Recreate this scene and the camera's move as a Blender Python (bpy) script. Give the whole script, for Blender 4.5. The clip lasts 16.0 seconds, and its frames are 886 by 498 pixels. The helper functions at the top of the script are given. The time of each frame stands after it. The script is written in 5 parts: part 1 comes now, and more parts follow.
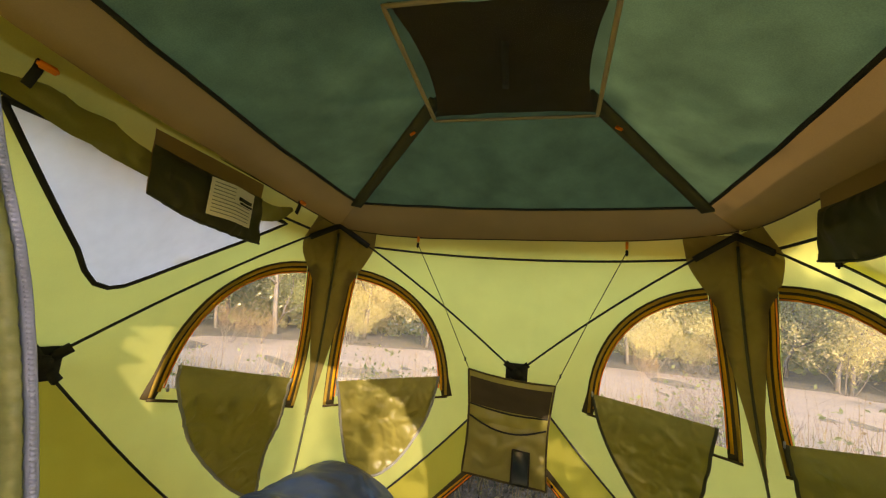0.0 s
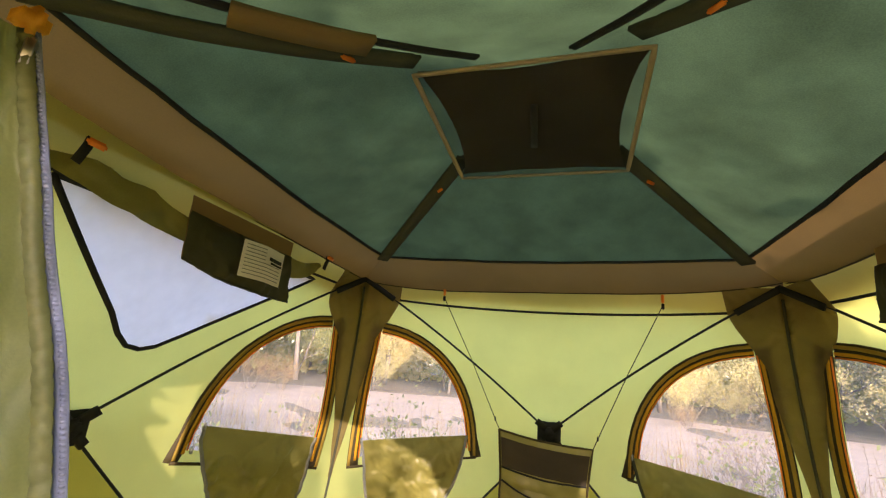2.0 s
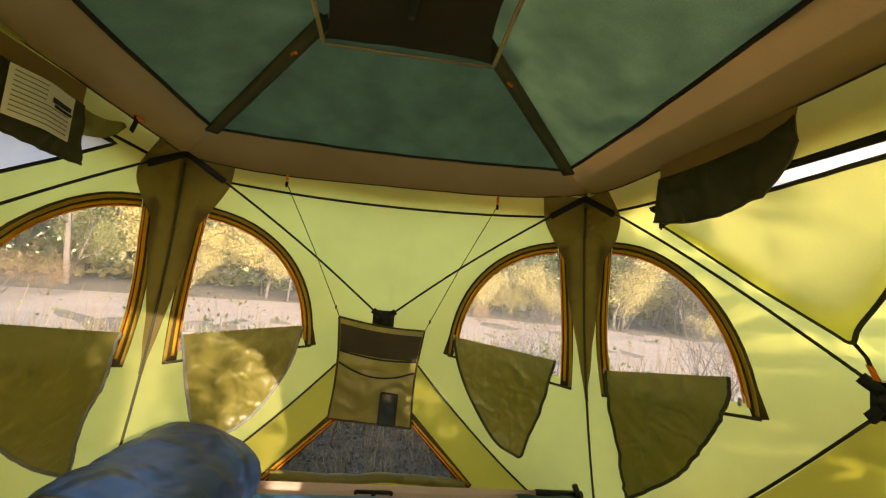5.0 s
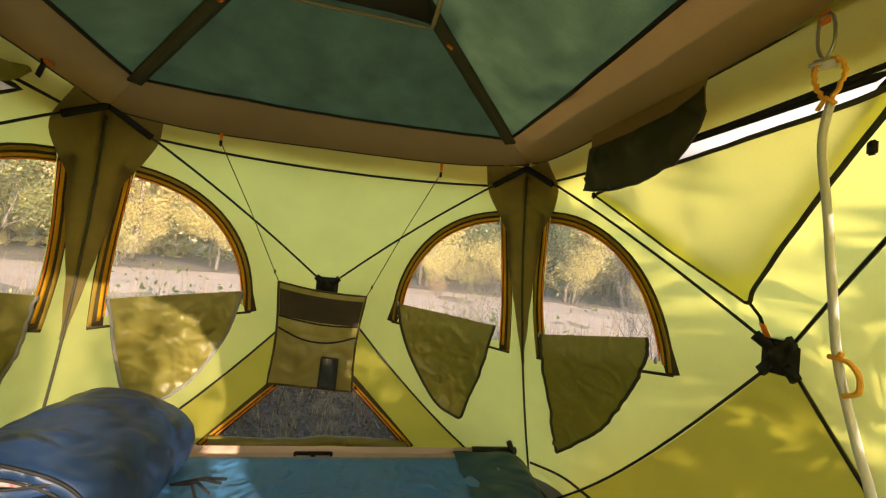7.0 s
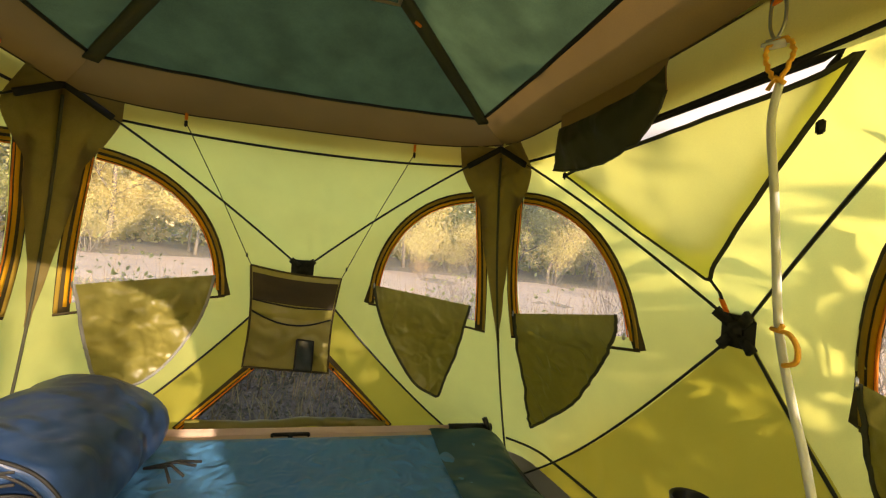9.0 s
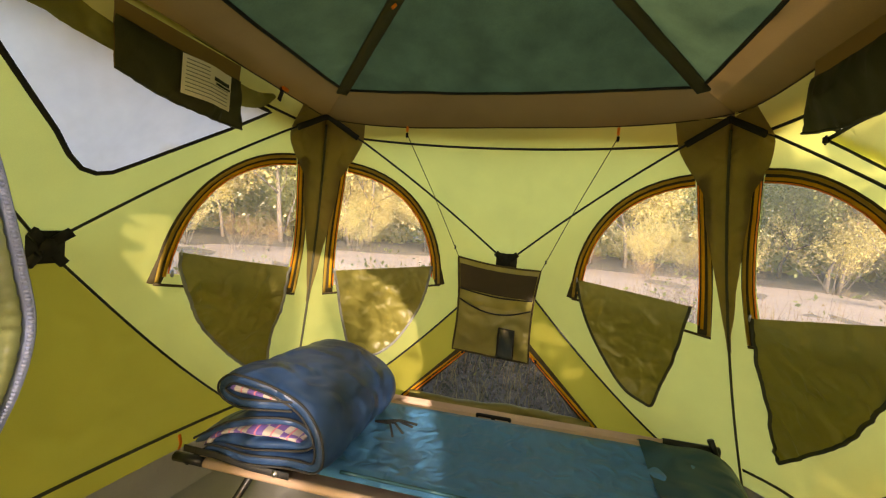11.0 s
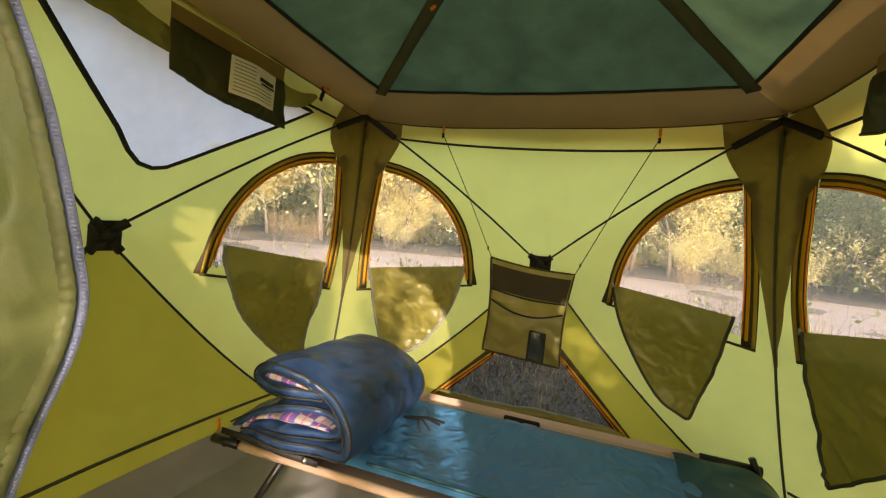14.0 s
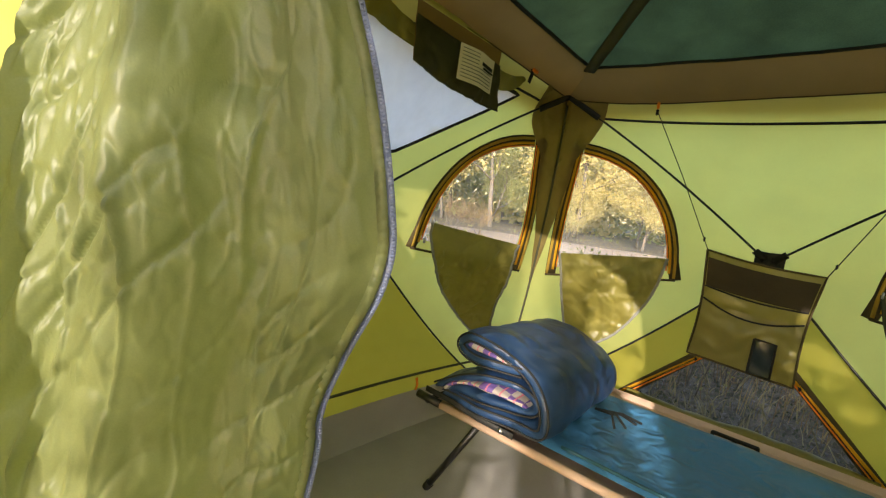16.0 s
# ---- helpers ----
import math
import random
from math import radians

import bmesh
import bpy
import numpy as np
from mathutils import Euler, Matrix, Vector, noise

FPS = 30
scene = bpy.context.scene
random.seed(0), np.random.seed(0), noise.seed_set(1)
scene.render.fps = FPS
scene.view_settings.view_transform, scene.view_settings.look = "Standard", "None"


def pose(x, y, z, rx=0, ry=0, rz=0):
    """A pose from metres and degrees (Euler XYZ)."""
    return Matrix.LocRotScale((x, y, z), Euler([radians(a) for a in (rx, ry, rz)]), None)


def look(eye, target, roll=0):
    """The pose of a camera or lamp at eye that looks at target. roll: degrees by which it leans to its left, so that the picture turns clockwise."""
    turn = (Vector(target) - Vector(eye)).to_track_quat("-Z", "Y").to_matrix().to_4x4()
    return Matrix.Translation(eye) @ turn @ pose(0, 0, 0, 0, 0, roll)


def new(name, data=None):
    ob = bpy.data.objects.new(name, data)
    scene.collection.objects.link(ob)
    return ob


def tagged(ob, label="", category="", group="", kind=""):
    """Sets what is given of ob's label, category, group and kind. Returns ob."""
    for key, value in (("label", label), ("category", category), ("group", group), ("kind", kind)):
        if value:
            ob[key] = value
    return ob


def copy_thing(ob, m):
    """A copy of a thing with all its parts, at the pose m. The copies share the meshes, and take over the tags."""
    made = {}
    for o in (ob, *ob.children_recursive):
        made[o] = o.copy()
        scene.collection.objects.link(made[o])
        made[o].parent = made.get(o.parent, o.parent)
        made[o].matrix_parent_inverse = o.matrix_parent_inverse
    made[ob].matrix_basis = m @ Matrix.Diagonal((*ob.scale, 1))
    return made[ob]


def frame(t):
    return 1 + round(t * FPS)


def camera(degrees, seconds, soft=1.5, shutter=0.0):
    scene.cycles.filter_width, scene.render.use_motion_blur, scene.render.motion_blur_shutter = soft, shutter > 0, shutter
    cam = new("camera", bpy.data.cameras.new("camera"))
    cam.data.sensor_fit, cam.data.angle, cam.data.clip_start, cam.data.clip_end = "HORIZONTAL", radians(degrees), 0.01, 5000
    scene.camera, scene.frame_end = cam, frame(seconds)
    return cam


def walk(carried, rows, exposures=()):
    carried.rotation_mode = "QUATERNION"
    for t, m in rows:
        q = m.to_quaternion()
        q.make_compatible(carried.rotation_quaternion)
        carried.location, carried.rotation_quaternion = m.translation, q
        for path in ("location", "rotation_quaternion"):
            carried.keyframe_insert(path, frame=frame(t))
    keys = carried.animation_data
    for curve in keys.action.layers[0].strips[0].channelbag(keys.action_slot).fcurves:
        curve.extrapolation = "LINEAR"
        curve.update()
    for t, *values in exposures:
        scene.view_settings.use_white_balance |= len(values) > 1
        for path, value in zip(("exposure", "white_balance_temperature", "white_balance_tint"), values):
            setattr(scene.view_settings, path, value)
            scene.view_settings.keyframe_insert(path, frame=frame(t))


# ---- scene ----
from mathutils import geometry

cam = camera(91.1, 16.0, soft=1.2)
# seconds, eye, target, roll in degrees
PATH = [
    (0, (0.163, -1.108, 1.372), (-0.322, 0.801, 1.718), 4.8),
    (0.5, (0.125, -1.098, 1.421), (-0.456, 0.74, 1.955), 5.4),
    (1, (0.125, -1.095, 1.433), (-0.487, 0.716, 2.02), 5.4),
    (1.5, (0.13, -1.091, 1.433), (-0.461, 0.73, 2.012), 5.1),
    (2, (0.127, -1.104, 1.427), (-0.453, 0.736, 1.953), 4.9),
    (2.5, (0.137, -1.132, 1.387), (-0.464, 0.72, 1.845), 5.5),
    (3, (0.123, -1.158, 1.371), (-0.512, 0.695, 1.776), 5.3),
    (3.5, (0.101, -1.119, 1.365), (-0.295, 0.819, 1.662), 3.5),
    (4, (0.046, -1.08, 1.345), (-0.089, 0.906, 1.533), 4.9),
    (4.5, (0.022, -1.065, 1.351), (0.152, 0.922, 1.532), 4.5),
    (6.8, (0.086, -1.089, 1.317), (0.437, 0.878, 1.421), 5.6),
    (7, (0.104, -1.091, 1.316), (0.519, 0.863, 1.4), 5.5),
    (7.5, (0.121, -1.105, 1.303), (0.674, 0.816, 1.364), 5.5),
    (8, (0.137, -1.103, 1.314), (0.76, 0.797, 1.36), 5.5),
    (8.2, (0.133, -1.1, 1.317), (0.722, 0.811, 1.354), 5.3),
    (10.3, (0.18, -1.119, 1.308), (0.346, 0.874, 1.279), 4.8),
    (10.5, (0.179, -1.109, 1.296), (0.159, 0.89, 1.259), 4.5),
    (11, (0.236, -1.108, 1.287), (-0.239, 0.834, 1.217), 4.2),
    (11.5, (0.252, -1.113, 1.285), (-0.375, 0.784, 1.203), 5.1),
    (12, (0.272, -1.105, 1.292), (-0.362, 0.79, 1.209), 5.2),
    (12.5, (0.266, -1.106, 1.287), (-0.382, 0.785, 1.209), 5.3),
    (13, (0.258, -1.108, 1.287), (-0.373, 0.789, 1.215), 5.4),
    (13.5, (0.261, -1.107, 1.281), (-0.359, 0.793, 1.213), 5.5),
    (14, (0.257, -1.111, 1.276), (-0.379, 0.784, 1.202), 5.7),
    (14.5, (0.218, -1.136, 1.269), (-0.666, 0.655, 1.161), 5.5),
    (15, (0.167, -1.155, 1.244), (-0.919, 0.519, 1.108), 6.4),
    (15.5, (0.14, -1.158, 1.234), (-0.998, 0.476, 1.047), 7.9),
    (16, (0.132, -1.181, 1.232), (-1.137, 0.35, 1.018), 7.7),
]
# seconds, stops, kelvin, tint
EXPOSURES = [(0.0, 2.1, 7900, 24), (0.5, 2.32, 7100, 29), (1.0, 2.36, 6700, 33), (2.5, 2.36, 6600, 33), (3.0, 2.3, 6700, 31), (3.5, 2.2, 6900, 27), (4.5, 2.16, 7400, 24),
             (7.0, 2.05, 7700, 22), (8.0, 2.0, 7900, 23), (10.5, 2.14, 7800, 24), (13.0, 2.16, 7600, 26), (16.0, 2.05, 6800, 17)]
walk(cam, [(t, look(eye, target, roll)) for t, eye, target, roll in PATH], EXPOSURES)

# ---- light: a low autumn sun behind the camera's right shoulder ----
SUN_AZ, SUN_EL = radians(25), radians(15.5)
to_sun = Vector((math.sin(SUN_AZ) * math.cos(SUN_EL), -math.cos(SUN_AZ) * math.cos(SUN_EL), math.sin(SUN_EL)))
world = bpy.data.worlds.new("sky")
scene.world = world
world.use_nodes = True
sky = world.node_tree.nodes.new("ShaderNodeTexSky")
sky.sky_type, sky.sun_disc = "NISHITA", False
sky.sun_elevation, sky.sun_rotation = SUN_EL, math.atan2(to_sun.x, to_sun.y)
sky.air_density, sky.dust_density = 1.2, 0.7
back = world.node_tree.nodes["Background"]
back.inputs["Strength"].default_value = 0.15
world.node_tree.links.new(sky.outputs[0], back.inputs["Color"])
sun = new("sun", bpy.data.lights.new("sun", "SUN"))
sun.data.energy, sun.data.angle, sun.data.color = 2.1, radians(0.6), (1.0, 0.93, 0.8)
sun.matrix_world = look(to_sun * 30, (0, 0, 0))


# ---- materials ----
def material(name, colour, rough=0.7, through_light=0.0, thin_colour=None, grain=60.0, vary=0.15, bump=0.2, crease=0.0,
             sheen=0.0, metal=0.0, clear=0.0, blotch=4.0, spec=0.3):
    """A procedural surface: two scales of variation, fine relief, creases, light shining through, gaps of a net."""
    m = bpy.data.materials.new(name)
    m.use_nodes = True
    nt = m.node_tree
    nodes, link = nt.nodes, nt.links.new
    b, out = nodes["Principled BSDF"], nodes["Material Output"]
    at = nodes.new("ShaderNodeTexCoord")
    big, fine = nodes.new("ShaderNodeTexNoise"), nodes.new("ShaderNodeTexNoise")
    big.inputs["Scale"].default_value, big.inputs["Detail"].default_value = blotch, 5
    fine.inputs["Scale"].default_value, fine.inputs["Detail"].default_value = grain, 3
    link(at.outputs["Object"], big.inputs["Vector"])
    link(at.outputs["Object"], fine.inputs["Vector"])
    mix = nodes.new("ShaderNodeMath")
    mix.operation = "MULTIPLY_ADD"
    link(big.outputs[0], mix.inputs[0])
    mix.inputs[1].default_value = 0.65
    half = nodes.new("ShaderNodeMath")
    half.operation = "MULTIPLY"
    half.inputs[1].default_value = 0.35
    link(fine.outputs[0], half.inputs[0])
    link(half.outputs[0], mix.inputs[2])
    ramp = nodes.new("ShaderNodeValToRGB")
    ramp.color_ramp.elements[0].position, ramp.color_ramp.elements[1].position = 0.3, 0.7
    ramp.color_ramp.elements[0].color = (*[c * (1 - vary) for c in colour], 1)
    ramp.color_ramp.elements[1].color = (*[min(1, c * (1 + vary)) for c in colour], 1)
    link(mix.outputs[0], ramp.inputs[0])
    link(ramp.outputs[0], b.inputs["Base Color"])
    b.inputs["Roughness"].default_value, b.inputs["Metallic"].default_value = rough, metal
    b.inputs["Specular IOR Level"].default_value = spec
    b.inputs["Sheen Weight"].default_value = sheen
    height = fine.outputs[0]
    if crease:
        fold = nodes.new("ShaderNodeTexNoise")
        fold.noise_type = "RIDGED_MULTIFRACTAL"
        fold.inputs["Scale"].default_value, fold.inputs["Detail"].default_value = crease, 4
        fold.inputs["Distortion"].default_value = 0.6
        link(at.outputs["Object"], fold.inputs["Vector"])
        add = nodes.new("ShaderNodeMath")
        add.operation = "MULTIPLY_ADD"
        add.inputs[1].default_value = 0.004
        link(fine.outputs[0], add.inputs[0])
        link(fold.outputs[0], add.inputs[2])
        height = add.outputs[0]
    relief = nodes.new("ShaderNodeBump")
    relief.inputs["Strength"].default_value, relief.inputs["Distance"].default_value = bump, 0.05 if crease else 0.003
    link(height, relief.inputs["Height"])
    link(relief.outputs[0], b.inputs["Normal"])
    surface = b.outputs[0]
    if through_light:
        shine = nodes.new("ShaderNodeBsdfTranslucent")
        tint = nodes.new("ShaderNodeMix")
        tint.data_type, tint.blend_type = "RGBA", "MULTIPLY"
        tint.inputs["Factor"].default_value = 1.0
        link(ramp.outputs[0], tint.inputs[6])
        tint.inputs[7].default_value = (*(thin_colour or (1, 1, 1)), 1)
        link(tint.outputs[2], shine.inputs["Color"])
        link(relief.outputs[0], shine.inputs["Normal"])
        blend = nodes.new("ShaderNodeMixShader")
        blend.inputs[0].default_value = through_light
        link(surface, blend.inputs[1])
        link(shine.outputs[0], blend.inputs[2])
        surface = blend.outputs[0]
    if clear:
        gap = nodes.new("ShaderNodeBsdfTransparent")
        net = nodes.new("ShaderNodeMixShader")
        net.inputs[0].default_value = clear
        link(surface, net.inputs[1])
        link(gap.outputs[0], net.inputs[2])
        surface = net.outputs[0]
    link(surface, out.inputs["Surface"])
    return m


LIME = material("lime_polyester", (0.485, 0.48, 0.145), 0.55, 0.70, (1.58, 1.55, 1.3), 350, 0.08, 0.3, crease=5.0)
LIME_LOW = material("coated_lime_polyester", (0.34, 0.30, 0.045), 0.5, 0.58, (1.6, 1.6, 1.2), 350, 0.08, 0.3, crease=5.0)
OLIVE = material("olive_polyester", (0.21, 0.185, 0.045), 0.40, 0.22, (1.4, 1.4, 1.1), 300, 0.15, 0.8, crease=8.0, spec=0.5)
GREEN = material("green_polyester", (0.052, 0.085, 0.042), 0.6, 0.35, (1.3, 1.3, 1.2), 300, 0.4, 0.2, crease=5.0, blotch=7)
BROWN = material("brown_polyester", (0.22, 0.14, 0.05), 0.6, 0.2, (1.2, 1.1, 1.0), 300, 0.12, 0.08, crease=5.0)
GUSSET = material("brown_gusset", (0.19, 0.14, 0.05), 0.55, 0.45, (1.3, 1.25, 1.0), 300, 0.25, 0.6, crease=11.0)
CURTAIN = material("curtain_polyester", (0.19, 0.21, 0.085), 0.42, 0.42, (1.5, 1.65, 2.5), 350, 0.12, 0.5, crease=7.0, spec=0.4)
DARK = material("dark_canvas", (0.035, 0.026, 0.014), 0.8, 0, None, 250, 0.25, 0.3)
SLEEVE = material("dark_sleeve", (0.05, 0.05, 0.028), 0.75, 0, None, 250, 0.25, 0.3)
POUCH = material("dark_olive_canvas", (0.05, 0.048, 0.018), 0.5, 0.3, (1.2, 1.2, 1), 260, 0.2, 0.9, crease=9.0)
BLACK = material("black_webbing", (0.012, 0.011, 0.01), 0.7, 0, None, 500, 0.3, 0.4)
POLE = material("black_pole", (0.012, 0.012, 0.012), 0.35, 0, None, 80, 0.2, 0.05)
YELLOW = material("yellow_tape", (0.80, 0.42, 0.02), 0.6, 0.4, (1.2, 1.1, 1), 500, 0.12, 0.3)
ORANGE = material("orange_piping", (0.88, 0.27, 0.03), 0.55, 0.3, (1.2, 1, 1), 500, 0.12, 0.3)
TANTAPE = material("olive_tan_tape", (0.56, 0.37, 0.06), 0.6, 0.5, (1.2, 1.1, 1), 500, 0.12, 0.3)
CORD = material("yellow_orange_cord", (0.9, 0.42, 0.06), 0.6, 0, None, 300, 0.15, 0.6)
TAPE = material("dark_brown_tape", (0.05, 0.035, 0.01), 0.7, 0, None, 500, 0.2, 0.3)
GREYTAPE = material("grey_binding", (0.22, 0.22, 0.2), 0.6, 0, None, 500, 0.15, 0.4)
NET = material("window_net", (0.9, 0.86, 0.78), 0.8, 0.5, None, 800, 0.1, 0.1, clear=0.74)
DARKNET = material("dark_net", (0.03, 0.03, 0.025), 0.8, 0, None, 800, 0.2, 0.1, clear=0.45)
FILM = material("milky_film", (0.80, 0.79, 0.82), 0.3, 0.75, (1.0, 1.0, 1.0), 30, 0.06, 0.10, crease=6.0, clear=0.03, blotch=7)
FLOOR = material("grey_floor_cloth", (0.30, 0.29, 0.285), 0.6, 0, None, 200, 0.12, 0.35, crease=3.0)
BLUE = material("blue_mat", (0.042, 0.165, 0.33), 0.42, 0, None, 200, 0.15, 0.35, crease=14.0, spec=0.4)
TEAL = material("dark_teal_mat", (0.010, 0.055, 0.075), 0.45, 0, None, 200, 0.2, 0.6, crease=7.0)
NAVY = material("navy_quilt", (0.014, 0.040, 0.105), 0.42, 0, None, 200, 0.2, 0.7, crease=8.0, spec=0.4)
PINK = material("tan_cot_cloth", (0.5, 0.35, 0.26), 0.7, 0, None, 300, 0.1, 0.25)
METAL = material("grey_metal", (0.45, 0.45, 0.45), 0.35, 0, None, 120, 0.1, 0.05, metal=1.0)
WHITE = material("white_cord", (0.75, 0.73, 0.66), 0.6, 0, None, 400, 0.08, 0.4)
PAPER = material("printed_label", (0.75, 0.7, 0.62), 0.7, 0.15, None, 200, 0.06, 0.1)
SHADE = material("black_print", (0.02, 0.02, 0.02), 0.7, 0, None, 200, 0.2, 0.1)


# ---- helpers for shapes ----
def thing(name, at, label, category, group="", kind=""):
    ob = tagged(new(name), label, category, group, kind)
    ob.location = at
    ob.empty_display_size = 0.05
    return ob


def base_of(ob):
    place = Vector(ob.location)
    while ob.parent:
        ob = ob.parent
        place += ob.location
    return place


def mesh_of(name, verts, faces, mat, smooth=True):
    me = bpy.data.meshes.new(name)
    me.from_pydata([tuple(v) for v in verts], [], faces)
    for mm in mat if isinstance(mat, (list, tuple)) else [mat]:
        me.materials.append(mm)
    if smooth:
        me.polygons.foreach_set("use_smooth", [True] * len(me.polygons))
    me.update()
    return me


def part(name, shape, mat, parent, label=""):
    """One mesh under a thing; shape is (verts, faces) in world metres."""
    at = base_of(parent) if parent else Vector()
    verts, faces = shape
    ob = new(name, mesh_of(name, [Vector(v) - at for v in verts], faces, mat))
    ob.parent = parent
    if label:
        ob["label"] = label
    return ob


def joined(*shapes):
    verts, faces = [], []
    for v, f in shapes:
        n = len(verts)
        verts += list(v)
        faces += [tuple(i + n for i in q) for q in f]
    return verts, faces


def tube(points, radius, sides=8):
    """A round rod or cord along points; radius may be one number or one for each point."""
    pts = [Vector(p) for p in points]
    radii = radius if isinstance(radius, (list, tuple)) else [radius] * len(pts)
    verts, faces = [], []
    up = Vector((0, 0, 1))
    for i, p in enumerate(pts):
        d = (pts[min(i + 1, len(pts) - 1)] - pts[max(i - 1, 0)]).normalized()
        if abs(d.dot(up)) > 0.95:
            up = Vector((0, 1, 0))
        a = d.cross(up).normalized()
        up = a.cross(d).normalized()
        for k in range(sides):
            w = 2 * math.pi * k / sides
            verts.append(p + (a * math.cos(w) + up * math.sin(w)) * radii[i])
    for i in range(len(pts) - 1):
        for k in range(sides):
            j = (k + 1) % sides
            faces.append((i * sides + k, i * sides + j, (i + 1) * sides + j, (i + 1) * sides + k))
    faces += [tuple(range(sides - 1, -1, -1)), tuple(range((len(pts) - 1) * sides, len(pts) * sides))]
    return verts, faces


def band(points, normals, width, thick=0.002, shift=0.0):
    """A flat strap along points that faces normals, shifted sideways by shift."""
    pts = [Vector(p) for p in points]
    verts, faces = [], []
    for i, p in enumerate(pts):
        d = (pts[min(i + 1, len(pts) - 1)] - pts[max(i - 1, 0)]).normalized()
        n = Vector(normals[i] if isinstance(normals, list) else normals).normalized()
        side = d.cross(n).normalized()
        n = side.cross(d)
        c = p + side * shift
        for a, h in ((-0.5, -0.5), (0.5, -0.5), (0.5, 0.5), (-0.5, 0.5)):
            verts.append(c + side * width * a + n * thick * h)
    for i in range(len(pts) - 1):
        for k in range(4):
            j = (k + 1) % 4
            faces.append((i * 4 + k, i * 4 + j, i * 4 + 4 + j, i * 4 + 4 + k))
    faces += [(3, 2, 1, 0), tuple(range(len(pts) * 4 - 4, len(pts) * 4))]
    return verts, faces


def block(centre, size, bevel=0.004, turn=None):
    """A box with rounded edges."""
    bm = bmesh.new()
    bmesh.ops.create_cube(bm, size=1)
    bmesh.ops.scale(bm, vec=size, verts=bm.verts)
    if bevel:
        bmesh.ops.bevel(bm, geom=bm.edges[:], offset=min(bevel, min(size) * 0.45), segments=2, affect="EDGES")
    m = Matrix.Translation(centre) @ (turn.to_4x4() if turn else Matrix())
    bm.verts.ensure_lookup_table()
    verts = [m @ v.co for v in bm.verts]
    bm.verts.index_update()
    faces = [tuple(v.index for v in f.verts) for f in bm.faces]
    bm.free()
    return verts, faces


def inside(p, loop):
    x, y = p
    hit = False
    for (x0, y0), (x1, y1) in zip(loop, loop[1:] + loop[:1]):
        if (y0 > y) != (y1 > y) and x < (x1 - x0) * (y - y0) / (y1 - y0) + x0:
            hit = not hit
    return hit


def resample(loop, step, closed=True):
    out = []
    ends = loop[1:] + loop[:1] if closed else loop[1:]
    for a, b in zip(loop, ends):
        n = max(1, math.ceil(math.dist(a, b) / step))
        out += [(a[0] + (b[0] - a[0]) * i / n, a[1] + (b[1] - a[1]) * i / n) for i in range(n)]
    return out if closed else out + [loop[-1]]


def edge_gap(p, loop):
    best = 9.0
    x, y = p
    for (x0, y0), (x1, y1) in zip(loop, loop[1:] + loop[:1]):
        dx, dy = x1 - x0, y1 - y0
        s = max(0, min(1, ((x - x0) * dx + (y - y0) * dy) / (dx * dx + dy * dy + 1e-12)))
        best = min(best, math.hypot(x - x0 - s * dx, y - y0 - s * dy))
    return best


def cloth(outline, holes, step, lift, lines=()):
    """A sheet of cloth cut to outline with holes, in two dimensions, laid out in space by lift(u, z)."""
    rnd = random.Random(7)
    rim = resample(outline, step)
    gaps = [resample(h, step) for h in holes]
    pts, edges = [], []
    for loop in [rim] + gaps:
        n = len(pts)
        pts += loop
        edges += [(n + i, n + (i + 1) % len(loop)) for i in range(len(loop))]
    for line in lines:
        n = len(pts)
        pts += line
        edges += [(n + i, n + i + 1) for i in range(len(line) - 1)]
    us, zs = [p[0] for p in rim], [p[1] for p in rim]
    row, z = 0, min(zs)
    while z < max(zs):
        u = min(us) + (step / 2 if row % 2 else 0)
        while u < max(us):
            q = (u + rnd.uniform(-0.15, 0.15) * step, z + rnd.uniform(-0.15, 0.15) * step)
            if inside(q, outline) and edge_gap(q, outline) > step * 0.5 and all(
                    not inside(q, h) and edge_gap(q, h) > step * 0.5 for h in holes):
                pts.append(q)
            u += step
        z += step * 0.87
        row += 1
    v2, _, f2, *_ = geometry.delaunay_2d_cdt([Vector(p) for p in pts], edges, [], 0, 1e-6)
    faces = []
    for f in f2:
        c = (sum(v2[i][0] for i in f) / len(f), sum(v2[i][1] for i in f) / len(f))
        if inside(c, outline) and not any(inside(c, h) for h in holes):
            faces.append(tuple(f))
    return [Vector(lift(v[0], v[1])) for v in v2], faces


# ---- the tent's form: four walls that a hub in each pushes outwards ----
EAVE, EAVE_Z, HUB, HUB_Z, FOOT = 0.932, 1.854, 1.447, 1.147, 1.28
TURN = {"back": 0, "right": -90, "left": 90, "front": 180}


def corner(z):
    return EAVE + 0.35 * max(0.0, 1 - z / EAVE_Z) ** 1.8


def rod_height(s, way):
    """Height of a rod at the share s of its length, up to the eave or down to the floor."""
    bow = math.sin(math.pi * min(1.0, s))
    return HUB_Z + (EAVE_Z - HUB_Z) * s + 0.03 * bow if way > 0 else HUB_Z * (1 - s) - 0.085 * bow


def pole_share(z):
    """How far along a bowed rod, from the hub to its end, the height z lies."""
    if z > HUB_Z:
        s = (z - HUB_Z) / (EAVE_Z - HUB_Z)
        return s - 0.03 / (EAVE_Z - HUB_Z) * math.sin(math.pi * min(1.0, s))
    s = (HUB_Z - z) / HUB_Z
    return max(0.0, s - 0.085 / HUB_Z * math.sin(math.pi * s))


